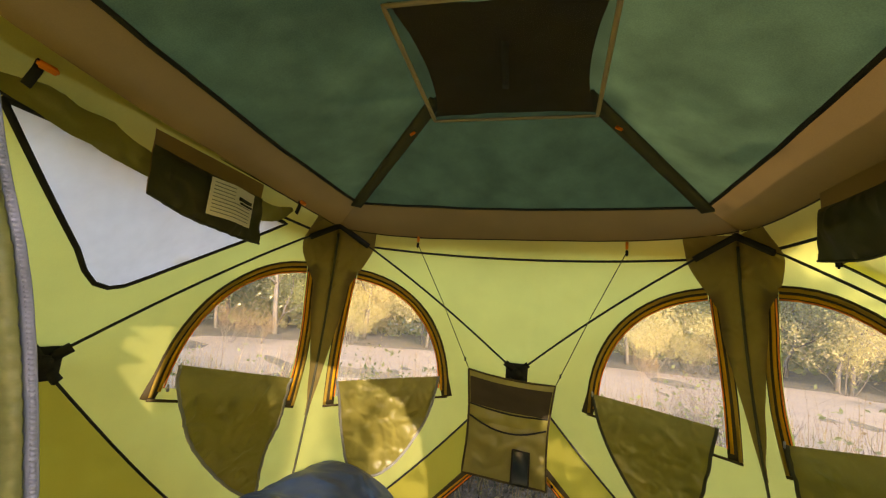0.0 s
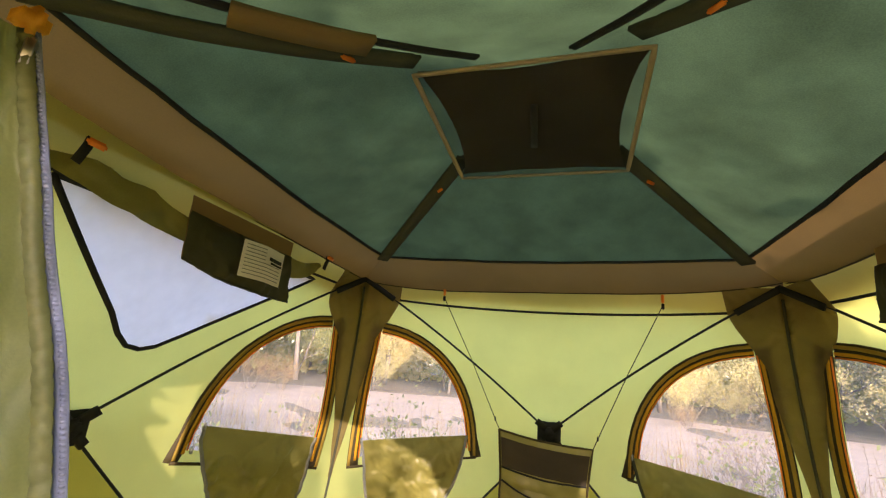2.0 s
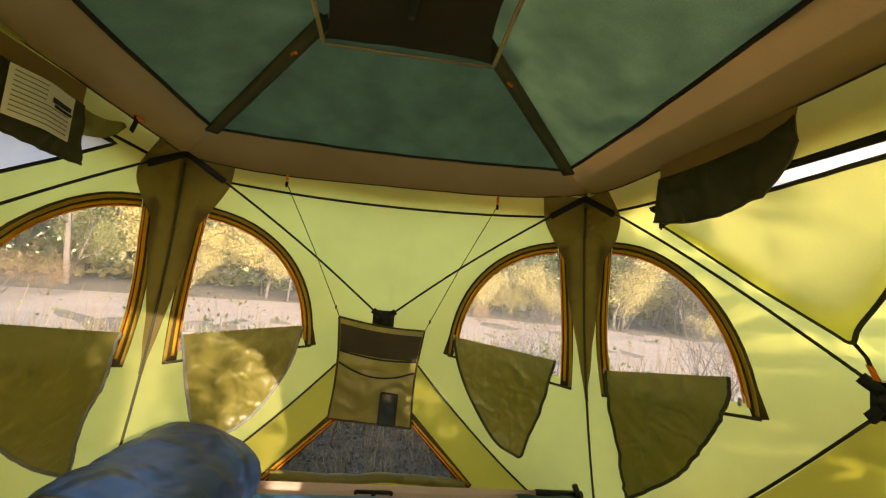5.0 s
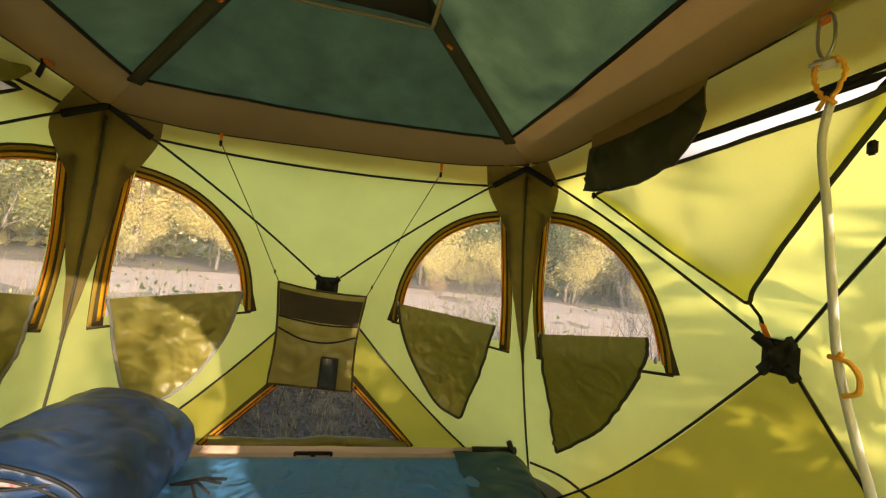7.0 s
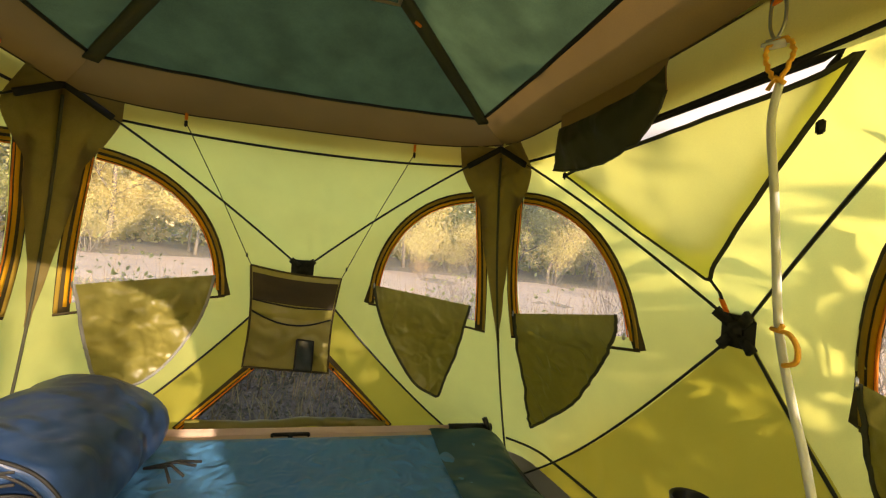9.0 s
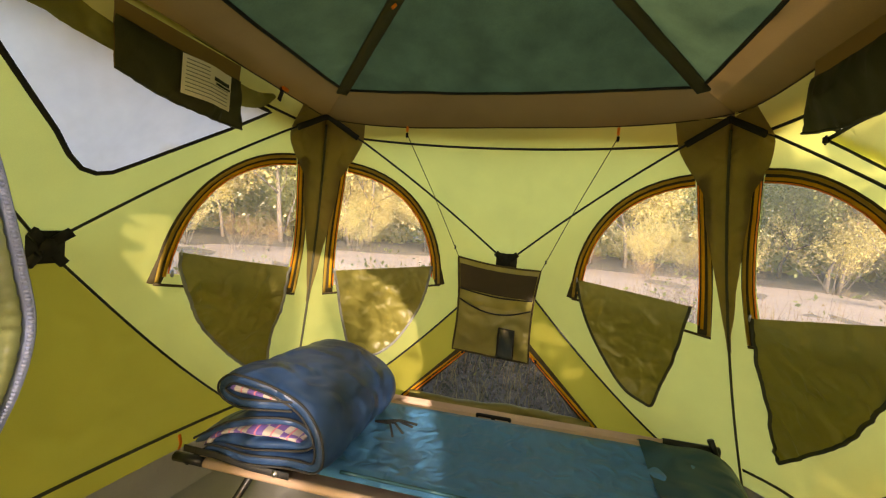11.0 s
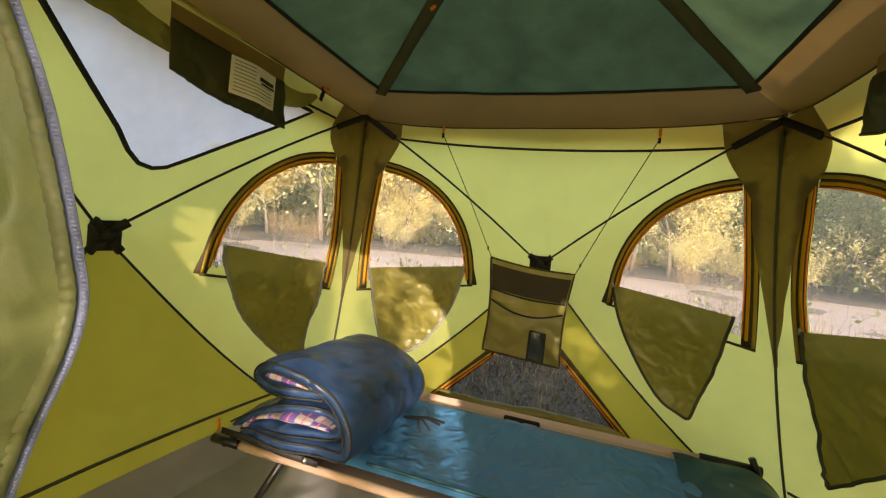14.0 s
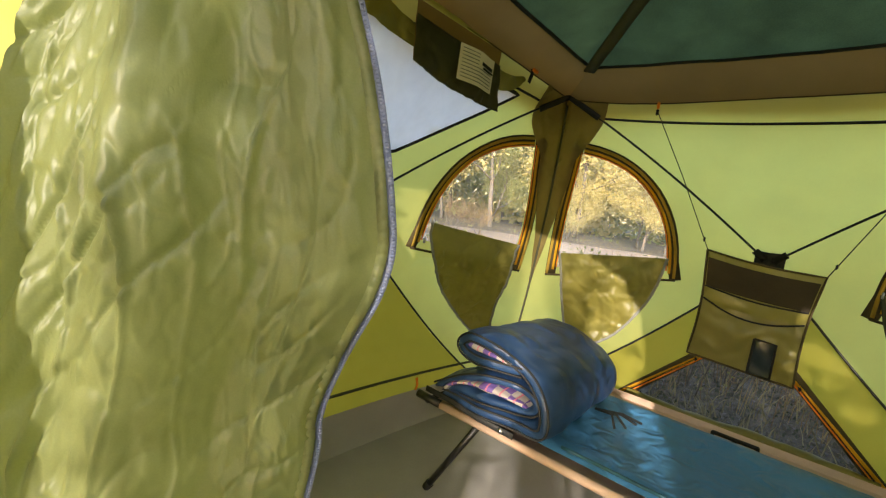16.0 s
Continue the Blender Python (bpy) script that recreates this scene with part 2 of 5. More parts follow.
def depth(u, z):
    """How far out a wall stands at u metres along it and z up."""
    au = abs(u)
    pole = pole_share(z) * (EAVE if z > HUB_Z else FOOT)
    if au >= pole:
        end = EAVE if z > HUB_Z else FOOT
        at_pole = HUB - pole / end * (HUB - end)
        c = corner(z)
        s = min(1.0, (au - pole) / max(c - pole, 1e-4))
        return at_pole + (c - at_pole) * s + 0.07 * math.sin(math.pi * s) * max(0, min(1, (c - pole) / 0.6))
    if z > HUB_Z:
        zp, dp = rod_height(au / EAVE, 1), HUB - (HUB - EAVE) * au / EAVE
        return dp + (EAVE - dp) * (z - zp) / max(EAVE_Z - zp, 1e-4)
    zp, dp = rod_height(au / FOOT, -1), HUB - (HUB - FOOT) * au / FOOT
    return dp + (FOOT + 0.1 * (1 - (au / FOOT) ** 2) - dp) * (zp - z) / max(zp, 1e-4)


def on_wall(w, u, z, off=0.0):
    """The place off metres inside the wall w."""
    return Matrix.Rotation(radians(TURN[w]), 3, "Z") @ Vector((u, depth(u, z) - off, z))


def inward(w):
    return Matrix.Rotation(radians(TURN[w]), 3, "Z") @ Vector((0, -1, 0))


def wall_normal(w, u, z):
    e = 0.01
    a, b, c = on_wall(w, u, z), on_wall(w, u + e, z), on_wall(w, u, z + e)
    n = (b - a).cross(c - a).normalized()
    return n if n.dot(inward(w)) > 0 else -n


def ripple(u, z, w):
    """Slack and pull in the cloth."""
    p = Vector((u * 3.1 + TURN[w], z * 3.1, 0.3))
    q = Vector((u * 16 + TURN[w], z * 5, 1.7))
    return 0.010 * noise.noise(p) + 0.0035 * noise.noise(q)


# ---- the setting: floor, walls, roof ----
def window_loop(side, inset=0.0):
    """The quarter-round window beside a corner; side is 1 or -1 along the wall."""
    loop = []
    for i in range(15):
        a = radians(i * 84 / 14)
        u = 0.90 - (0.53 - inset) * math.cos(a) ** 0.9
        z = 0.985 + inset * 0.9 + (0.645 - inset * 1.9) * math.sin(a) ** 0.9
        loop.append((side * u, z))
    loop.append((side * (0.872 - inset * 0.55), 1.632 - inset))
    loop.append((side * (0.974 - inset * 1.1), 0.902 + inset * 1.1))
    return loop


TRI = [(-0.50, 1.775), (-0.139, 1.505), (-0.075, 1.447), (-0.02, 1.412), (0.035, 1.403), (0.085, 1.415), (0.149, 1.456), (0.439, 1.655), (0.58, 1.765)]
TRI_RIGHT = [(-0.545, 1.736), (-0.20, 1.515), (-0.085, 1.432), (-0.03, 1.405), (0.03, 1.405), (0.08, 1.425), (0.14, 1.472), (0.51, 1.742)]
LOW = [(-0.53, 0.30), (-0.16, 0.66), (0.16, 0.66), (0.54, 0.30)]
DOOR = [(-0.73, 0.06), (-0.73, 1.30), (-0.67, 1.52), (-0.50, 1.66), (-0.2, 1.73), (0.3, 1.75), (0.6, 1.74), (0.76, 1.66),
        (0.77, 1.52), (0.62, 1.41), (0.55, 1.18), (0.50, 0.9), (0.50, 0.06)]


def wall_outline(w):
    left = [(-corner(z), z) for z in np.linspace(0.0, EAVE_Z, 24)]
    right = [(corner(z), z) for z in np.linspace(EAVE_Z, 0.0, 24)]
    top = 0.07 if w != "back" else 0.0
    return [(float(u), float(z)) for u, z in left + ([(-EAVE, EAVE_Z + top), (EAVE, EAVE_Z + top)] if top else []) + right]


def build_wall(w, holes):
    def lift(u, z):
        c = corner(z)
        calm = max(0.0, min(1.0, (c - abs(u)) * 8)) * max(0.0, min(1.0, z * 8))
        return on_wall(w, u, z, ripple(u, z, w) * calm)
    rods = [[(side * FOOT * k, rod_height(k, -1)) for k in np.linspace(0.03, 0.95, 24)] for side in (-1, 1)] if w != "front" else []
    verts, faces = cloth(wall_outline(w), holes, 0.045, lift, rods)
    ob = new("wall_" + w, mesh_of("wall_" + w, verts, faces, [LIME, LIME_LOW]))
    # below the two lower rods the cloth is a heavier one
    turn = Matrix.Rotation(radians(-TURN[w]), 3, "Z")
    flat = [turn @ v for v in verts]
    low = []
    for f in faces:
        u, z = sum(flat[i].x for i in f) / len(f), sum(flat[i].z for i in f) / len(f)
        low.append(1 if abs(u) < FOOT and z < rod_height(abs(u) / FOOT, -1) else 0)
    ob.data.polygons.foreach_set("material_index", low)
    return tagged(ob, "lime green polyester tent wall pushed out by a hub", "tent wall", kind="structure")


HOLES = {"back": [window_loop(1, 0.05), window_loop(-1, 0.05), LOW], "left": [window_loop(1, 0.05), TRI],
         "right": [window_loop(1, 0.05), window_loop(-1, 0.05), TRI_RIGHT], "front": [DOOR]}
for w in TURN:
    build_wall(w, HOLES[w])


def strip_on_wall(w, loop, width, off, shift=0.0, closed=False, thick=0.003, step=0.03):
    path = resample(loop, step, closed)
    if closed:
        path.append(path[0])
    pts = [on_wall(w, u, z, off) for u, z in path]
    nor = [wall_normal(w, u, z) for u, z in path]
    return band(pts, nor, width, thick, shift)


number = 0


def build_window(w, side):
    """Net, striped zip tape and orange piping of one quarter-round window."""
    global number
    number += 1
    label = "quarter-round net window with striped yellow zip tape"
    win = thing("window_%d" % number, on_wall(w, side * 0.7, 1.0), label, "window", kind="structure")
    hole = window_loop(side, 0.05)
    part("screen", cloth(hole, [], 0.06, lambda u, z: on_wall(w, u, z, -0.004)), NET, win, "fine pale insect net")
    arch = window_loop(side, 0.0)
    # the tape runs from the tip over the arch, then down beside the corner
    tape = part("tape", joined(strip_on_wall(w, [(side * 0.372, 0.985)] + window_loop(side, 0.022)[1:15], 0.056, 0.006),
                        strip_on_wall(w, [window_loop(side, 0.022)[15], (side * 0.948, 0.915)], 0.056, 0.006)), TAPE, win, "dark brown zip tape")
    for inset, wide, cloth_of, tone in ((0.010, 0.014, TANTAPE, "olive tan stripe"), (0.035, 0.013, YELLOW, "yellow stripe")):
        l = window_loop(side, inset)
        part("stripe", joined(strip_on_wall(w, l[:15], wide, 0.009), strip_on_wall(w, l[15:17], wide, 0.009)), cloth_of, tape, tone)
    l = window_loop(side, 0.049)
    part("piping", joined(tube([on_wall(w, u, z, 0.008) for u, z in resample(l[:15], 0.03, False)], 0.0035, 6),
                          tube([on_wall(w, u, z, 0.008) for u, z in resample(l[15:17], 0.03, False)], 0.0035, 6)), ORANGE, tape, "orange piping")
    part("hem", strip_on_wall(w, [(side * 0.372, 0.985), (side * 0.972, 0.905)], 0.012, 0.006), TAPE, win)
    part("zip_slider", block(on_wall(w, side * 0.43, 1.03, 0.014), (0.012, 0.012, 0.03), 0.003), METAL, win, "small metal zip slider")
    return win


for w in ("back", "left", "right"):
    for side in (-1, 1):
        if (w, side) != ("left", -1):
            build_window(w, side)

for w in ("left", "right"):
    number += 1
    shape = TRI if w == "left" else TRI_RIGHT
    win = thing("window_%d" % number, on_wall(w, 0, 1.42), "triangular upper window of milky clear film", "window", kind="structure")
    part("film", cloth(shape, [], 0.06, lambda u, z: on_wall(w, u, z, 0.004 * noise.noise(Vector((u * 5, z * 5, 1))))), FILM, win, "milky clear film")
    part("binding", strip_on_wall(w, shape, 0.016, 0.005, closed=True), BLACK, win, "black binding tape")

number += 1
win = thing("window_%d" % number, on_wall("back", 0, 0.3), "low trapezoid vent window with orange zip edges", "window", kind="structure")
part("screen", cloth(LOW, [], 0.08, lambda u, z: on_wall("back", u, z, -0.004)), DARKNET, win, "dark insect net")
for s in (-1, 1):
    edge = [(s * 0.545, 0.285), (s * 0.15, 0.68)]
    tape = part("tape", strip_on_wall("back", edge, 0.05, 0.006), TAPE, win)
    part("stripe", strip_on_wall("back", [(s * 0.545, 0.30), (s * 0.15, 0.665)], 0.014, 0.009), YELLOW, tape, "yellow stripe")
    part("piping", tube([on_wall("back", u, z, 0.011) for u, z in resample([(s * 0.53, 0.29), (s * 0.14, 0.66)], 0.04, False)], 0.004, 6), ORANGE, tape)

# black seams: under the eave, low round the walls, down each corner
for w in ("back", "left", "right"):
    top = thing("trim_top_" + w, on_wall(w, 0, 1.74), "black seam tape along the top of the tent wall", "seam tape", kind="structure")
    rise = {"left": 0.06, "right": 0.024, "back": 0.0}[w]
    arc = [(u, 1.720 + rise + (0.03 - rise * 0.45) * (abs(u) / 0.75) ** 2) for u in np.linspace(-0.76, 0.76, 21)]
    part("tape", strip_on_wall(w, arc, 0.011, 0.008), BLACK, top)
for w in ("left", "right"):
    low = thing("trim_low_" + w, on_wall(w, 0, 0.3), "dark seam tape low on the tent wall", "seam tape", kind="structure")
    part("tape", strip_on_wall(w, [(u, 0.29) for u in np.linspace(-1.18, 1.18, 21)], 0.014, 0.008), SLEEVE, low)
for k, (a, b) in enumerate((("left", "back"), ("back", "right"), ("right", "front"), ("front", "left"))):
    zs = np.linspace(0.05, 1.8, 30)
    turn = Matrix.Rotation(radians(TURN[a]), 3, "Z")
    line = [turn @ Vector((corner(z) - 0.012, corner(z) - 0.012, z)) for z in zs]
    seam = thing("trim_corner_%d" % (k + 1), line[0], "dark bound seam down the tent corner", "seam", kind="structure")
    part("binding", tube(line, 0.006, 6), SLEEVE, seam)

# floor: grey cloth that turns up into a low rim
def rim_edge(a):
    """The floor's edge, a square with sides that bow out."""
    k = int(a // 1) % 4
    s = (a % 1) * 2 - 1
    turn = Matrix.Rotation(radians((0, -90, 180, 90)[k]), 3, "Z")
    return turn, s


verts, faces = [], []
N = 120
for i in range(N):
    turn, s = rim_edge(i * 4 / N)
    for z, k in ((0.002, 0.985), (0.03, 0.995), (0.11, 0.995), (0.205, 0.99)):
        c = corner(z) * k
        u = s * c
        d = depth(u, z) * k
        verts.append(turn @ Vector((u, min(d, 2), z)))
n = len(verts)
for i in range(N):
    j = (i + 1) % N
    for k in range(3):
        faces.append((i * 4 + k, j * 4 + k, j * 4 + k + 1, i * 4 + k + 1))
rim_loop = [(verts[i * 4].x, verts[i * 4].y) for i in range(N)]
flat = cloth(rim_loop, [], 0.09, lambda u, v: (u, v, 0.002 + 0.004 * max(0, noise.noise(Vector((u * 4, v * 4, 0))))))
tagged(new("floor", mesh_of("floor", *joined(flat, (verts, faces)), FLOOR)), "grey floor cloth turned up at the edges", "tent floor", kind="structure")

# roof: a green pyramid with a brown border
ROOF, ROOF_Z, APEX_Z = 0.764, 1.924, 2.257


def roof_point(x, y, sag=1.0):
    r = max(abs(x), abs(y))
    s = min(abs(x), abs(y)) / max(r, 1e-4)
    z = APEX_Z + (ROOF_Z - APEX_Z) * r / ROOF
    slack = 0.022 * (1 - s ** 2) * math.sin(math.pi * min(1.0, r / ROOF) ** 0.8 * 0.62)
    lean = 0.042 * (0.76 - y) - 0.05 * math.sin(math.pi * min(1.0, r / ROOF)) * max(0.0, -y / ROOF)
    return Vector((x, y, z + lean - slack * sag + 0.003 * noise.noise(Vector((x * 7, y * 7, 2)))))


square = [(-ROOF, -ROOF), (ROOF, -ROOF), (ROOF, ROOF), (-ROOF, ROOF)]
green = cloth(square, [], 0.05, roof_point)
tagged(new("ceiling", mesh_of("ceiling", *green, GREEN)), "dark green polyester tent roof with four ridges", "tent roof", kind="structure")


def border_edge(w, u):
    """Outer lower edge of the brown border."""
    z = EAVE_Z - (0.0 if w == "left" else 0.055) * (1 - (abs(u) / EAVE) ** 4)
    p = Matrix.Rotation(radians(TURN[w]), 3, "Z") @ Vector((u, EAVE - 0.004, z))
    p.z += 0.03 * (EAVE - p.y) + 0.016 * p.x / EAVE
    return p


for w in TURN:
    turn = Matrix.Rotation(radians(TURN[w]), 3, "Z")
    cols, verts, faces = 31, [], []
    for i in range(cols):
        s = i / (cols - 1) * 2 - 1
        q = turn @ Vector((s * ROOF * 0.985, ROOF * 0.985, 0))
        a = roof_point(q.x, q.y) - Vector((0, 0, 0.007))
        b = border_edge(w, s * EAVE)
        for k in range(5):
            p = a.lerp(b, k / 4)
            p.z -= 0.008 * math.sin(math.pi * k / 4) * (1 - s * s) - 0.002 * noise.noise(p * 9)
            verts.append(p)
    for i in range(cols - 1):
        for k in range(4):
            faces.append((i * 5 + k, i * 5 + k + 1, i * 5 + 6 + k, i * 5 + 5 + k))
    edge = thing("trim_border_" + w, border_edge(w, 0), "brown polyester border below the green tent roof", "roof border", kind="structure")
    part("border", (verts, faces), BROWN, edge)
    top = [verts[i * 5] - Vector((0, 0, 0.003)) for i in range(cols)]
    part("seam", band(top, -(turn @ Vector((0, 0.4, 1))), 0.014, 0.003), BLACK, edge, "black seam tape")
    low = [verts[i * 5 + 4] - Vector((0, 0, 0.001)) for i in range(cols)]
    part("hem", band(low, inward(w), 0.006, 0.003), TAPE, edge)

# the roof's brim runs on outside and keeps the sun off the tops of the walls
for w in TURN:
    turn = Matrix.Rotation(radians(TURN[w]), 3, "Z")
    verts, faces = [], []
    for i in range(21):
        s = i / 10 - 1
        for d, z in ((0.0, 0.075), (0.06, 0.04), (0.12, -0.012), (0.15, -0.055)):
            verts.append(turn @ Vector((s * (EAVE + d), EAVE + 0.012 + d, EAVE_Z + z - 0.008 * math.cos(s * 9))))
    faces = [(i * 4 + k, i * 4 + k + 1, i * 4 + k + 5, i * 4 + k + 4) for i in range(20) for k in range(3)]
    tagged(new("trim_brim_" + w, mesh_of("brim", verts, faces, BROWN)), "brown cloth brim of the tent roof outside", "roof brim", kind="structure")

# ridge sleeves
for k in range(4):
    turn = Matrix.Rotation(radians(90 * k), 3, "Z")
    line = []
    for s in np.linspace(0.998, 0.33, 14):
        q = turn @ Vector((ROOF * s, ROOF * s, 0))
        line.append(roof_point(q.x, q.y) - Vector((0, 0, 0.018)))
    sleeve = thing("ridge_sleeve", line[0], "dark cloth pole sleeve along the tent roof ridge", "pole sleeve", "roof ridge sleeves")
    part("sleeve", band(line, (0, 0, -1), 0.05, 0.012), SLEEVE, sleeve)
    part("pole", tube([p + Vector((0, 0, 0.012)) for p in line], 0.006, 8), POLE, sleeve)
    q = line[10] - Vector((0, 0, 0.012))
    part("toggle", block(q, (0.035, 0.012, 0.012), 0.004, Matrix.Rotation(radians(90 * k + 45), 3, "Z")), ORANGE, sleeve, "orange toggle")

# ---- poles and hubs ----
def build_hub(w):
    group = "wall hubs"
    hub = thing("wall_hub", on_wall(w, 0, HUB_Z), "black square wall hub with four rods socketed in it", "tent hub", group)
    n = inward(w)
    side = Matrix.Rotation(radians(TURN[w]), 3, "Z") @ Vector((1, 0, 0))
    rot = Matrix.Rotation(radians(TURN[w]), 3, "Z")
    c = on_wall(w, 0, HUB_Z, 0.028)
    part("plate", block(c + Vector((0, 0, 0)), (0.12, 0.014, 0.12), 0.006, rot), BLACK, hub, "black canvas patch")
    for su in (-1, 1):
        for sz in (-1, 1):
            end = EAVE if sz > 0 else FOOT
            arm = [on_wall(w, su * end * k, rod_height(k, sz), 0.026) for k in np.linspace(0.02, 0.065 if sz > 0 else 0.045, 5)]
            part("socket", band(arm, n, 0.032, 0.014), BLACK, hub, "black rod socket")
    part("knob", block(c + n * 0.012, (0.05, 0.03, 0.05), 0.01, rot), BLACK, hub)
    for u, z in ((-EAVE, EAVE_Z), (EAVE, EAVE_Z), (-FOOT, 0.02), (FOOT, 0.02)):
        pts = []
        for s in np.linspace(0.03, 0.985, 16):
            uu, zz = u * s, rod_height(s, z - HUB_Z)
            pts.append(on_wall(w, uu, zz, 0.014 + 0.004 * math.sin(math.pi * s)))
        part("rod", tube(pts, 0.0055, 8), POLE, hub, "thin black rod")
    return hub


for w in ("back", "left", "right"):
    build_hub(w)


# ---- the camp bed ----
BED_X0, BED_X1, BED_Y0, BED_Y1, BED_Z = -0.97, 1.0, 0.2, 1.03, 0.41
bed = thing("camp_bed", (0, 0.6, 0), "tan camp bed with black steel frame along the tent wall", "camp bed")
sheet_v, sheet_f = [], []
for i in range(40):
    for j in range(14):
        s, r = i / 39, j / 13
        x = BED_X0 + (BED_X1 - BED_X0) * s
        y = BED_Y0 + (BED_Y1 - BED_Y0) * r
        sag = 0.045 * math.sin(math.pi * r) ** 0.6
        sheet_v.append((x, y, BED_Z - sag))
for i in range(39):
    for j in range(13):
        sheet_f.append((i * 14 + j, i * 14 + 14 + j, i * 14 + 15 + j, i * 14 + j + 1))
part("cloth", (sheet_v, sheet_f), PINK, bed, "tan cot cloth")
for y in (BED_Y0, BED_Y1):
    part("side_rail", tube([(BED_X0 - 0.03, y, BED_Z - 0.012), (BED_X1 + 0.03, y, BED_Z - 0.012)], 0.016, 12), PINK, bed, "rail in a tan sleeve")
for x in (BED_X0, BED_X1):
    part("end_bar", tube([(x, BED_Y0 - 0.02, BED_Z - 0.01), (x, BED_Y1 + 0.02, BED_Z - 0.01)], 0.013, 10), POLE, bed, "black end bar")
part("edge_band", band([(x, BED_Y1 - 0.012, BED_Z - 0.012) for x in np.linspace(BED_X0, 0.82, 12)], (0, -1, 0.35), 0.07, 0.008), PINK, bed, "tan edge band")
part("handle", joined(block((0.035, BED_Y1 - 0.03, BED_Z + 0.004), (0.17, 0.012, 0.012), 0.004), block((0.035, BED_Y1 - 0.03, BED_Z - 0.036), (0.17, 0.012, 0.012), 0.004),
                     block((-0.045, BED_Y1 - 0.03, BED_Z - 0.016), (0.014, 0.012, 0.05), 0.004), block((0.115, BED_Y1 - 0.03, BED_Z - 0.016), (0.014, 0.012, 0.05), 0.004),
                     block((0.035, BED_Y1 - 0.024, BED_Z - 0.016), (0.15, 0.008, 0.036), 0.003), block((0.035, BED_Y1 - 0.036, BED_Z - 0.016), (0.02, 0.012, 0.04), 0.003)), BLACK, bed, "black carrying handle")
part("rail_end", tube([(0.80, BED_Y1 - 0.005, BED_Z + 0.008), (1.03, BED_Y1 - 0.005, BED_Z + 0.008)], 0.02, 10), POLE, bed, "bare black rail end")
part("end_cap", tube([(1.02, BED_Y1 - 0.02, BED_Z - 0.02), (0.985, BED_Y1 - 0.02, BED_Z + 0.06)], 0.014, 10), POLE, bed, "black end cap")
part("rail_end", tube([(BED_X0 - 0.06, BED_Y0 - 0.01, BED_Z - 0.005), (BED_X0 + 0.06, BED_Y0 - 0.01, BED_Z - 0.005)], 0.017, 10), POLE, bed, "bare black rail end")
for x in (-0.79, 0.0, 0.79):
    leg = part("leg", tube([(x + 0.06, BED_Y0 + 0.02, BED_Z - 0.03), (x - 0.145, BED_Y0 + 0.015, 0.016)], 0.014, 10), POLE, bed, "black leg")
    part("foot", tube([(x - 0.135, BED_Y0 + 0.0155, 0.034), (x - 0.152, BED_Y0 + 0.015, 0.006)], [0.019, 0.017], 12), BLACK, leg, "black rubber foot")
    part("leg", tube([(x + 0.06, BED_Y1 - 0.02, BED_Z - 0.03), (x - 0.145, BED_Y1 - 0.015, 0.016)], 0.014, 10), POLE, bed, "black leg")

mat_v, mat_f = [], []
for i in range(150):
    for j in range(60):
        s, r = i / 149, j / 59
        x = -0.94 + 1.9 * s
        y = 0.245 + 0.69 * r
        edge = min(1, min(s, 1 - s) * 28) * min(1, min(r, 1 - r) * 12)
        z = BED_Z - 0.045 * math.sin(math.pi * r) ** 0.6 + 0.010 + 0.035 * edge ** 0.5
        z += edge * (0.007 * abs(noise.noise(Vector((x * 14 + y * 3, y * 5, 6)))) + 0.004 * abs(noise.noise(Vector((x * 34 - y * 6, y * 9, 3)))) + 0.004 * noise.noise(Vector((x * 6, y * 14, 0))) + 0.004 * noise.noise(Vector((x * 30, y * 9, 4))))
        mat_v.append((x, y, z))
for i in range(149):
    for j in range(59):
        mat_f.append((i * 60 + j, i * 60 + 60 + j, i * 60 + 61 + j, i * 60 + j + 1))
pad = thing("sleeping_mat", (0, 0.6, BED_Z), "blue padded sleeping mat lying on the camp bed", "sleeping mat")
part("pad", (mat_v, mat_f), BLUE, pad)
part("end_flap", ([(x, 0.225 + 0.74 * r + 0.01 * math.sin(x * 30), BED_Z - 0.045 * math.sin(math.pi * r) ** 0.6 + 0.055 + 0.012 * noise.noise(Vector((x * 9, r * 7, 2))) - 6.0 * max(0, x - 0.95) ** 2 - 0.9 * max(0, abs(r - 0.5) - 0.46))
                  for x in np.linspace(0.68, 1.08, 20) for r in np.linspace(0, 1, 24)],
                 [(i * 24 + k, i * 24 + 24 + k, i * 24 + 25 + k, i * 24 + k + 1) for i in range(19) for k in range(23)]), TEAL, pad, "dark teal end of the mat")
part("seam", tube([(x, 0.245, BED_Z + 0.036) for x in np.linspace(-0.4, 0.62, 30)], 0.006, 6), TEAL, pad, "piped edge")


# ---- folded sleeping bag ----
def rounded(points, n=8):
    out, m = [], len(points)
    for i in range(m - 1):
        p = [points[max(0, min(m - 1, i + k))] for k in (-1, 0, 1, 2)]
        for k in range(n):
            t = k / n
            out.append(tuple(0.5 * (2 * p[1][c] + (p[2][c] - p[0][c]) * t + (2 * p[0][c] - 5 * p[1][c] + 4 * p[2][c] - p[3][c]) * t * t
                                    + (3 * p[1][c] - p[0][c] - 3 * p[2][c] + p[3][c]) * t ** 3) for c in range(2)))
    return out + [tuple(points[-1])]


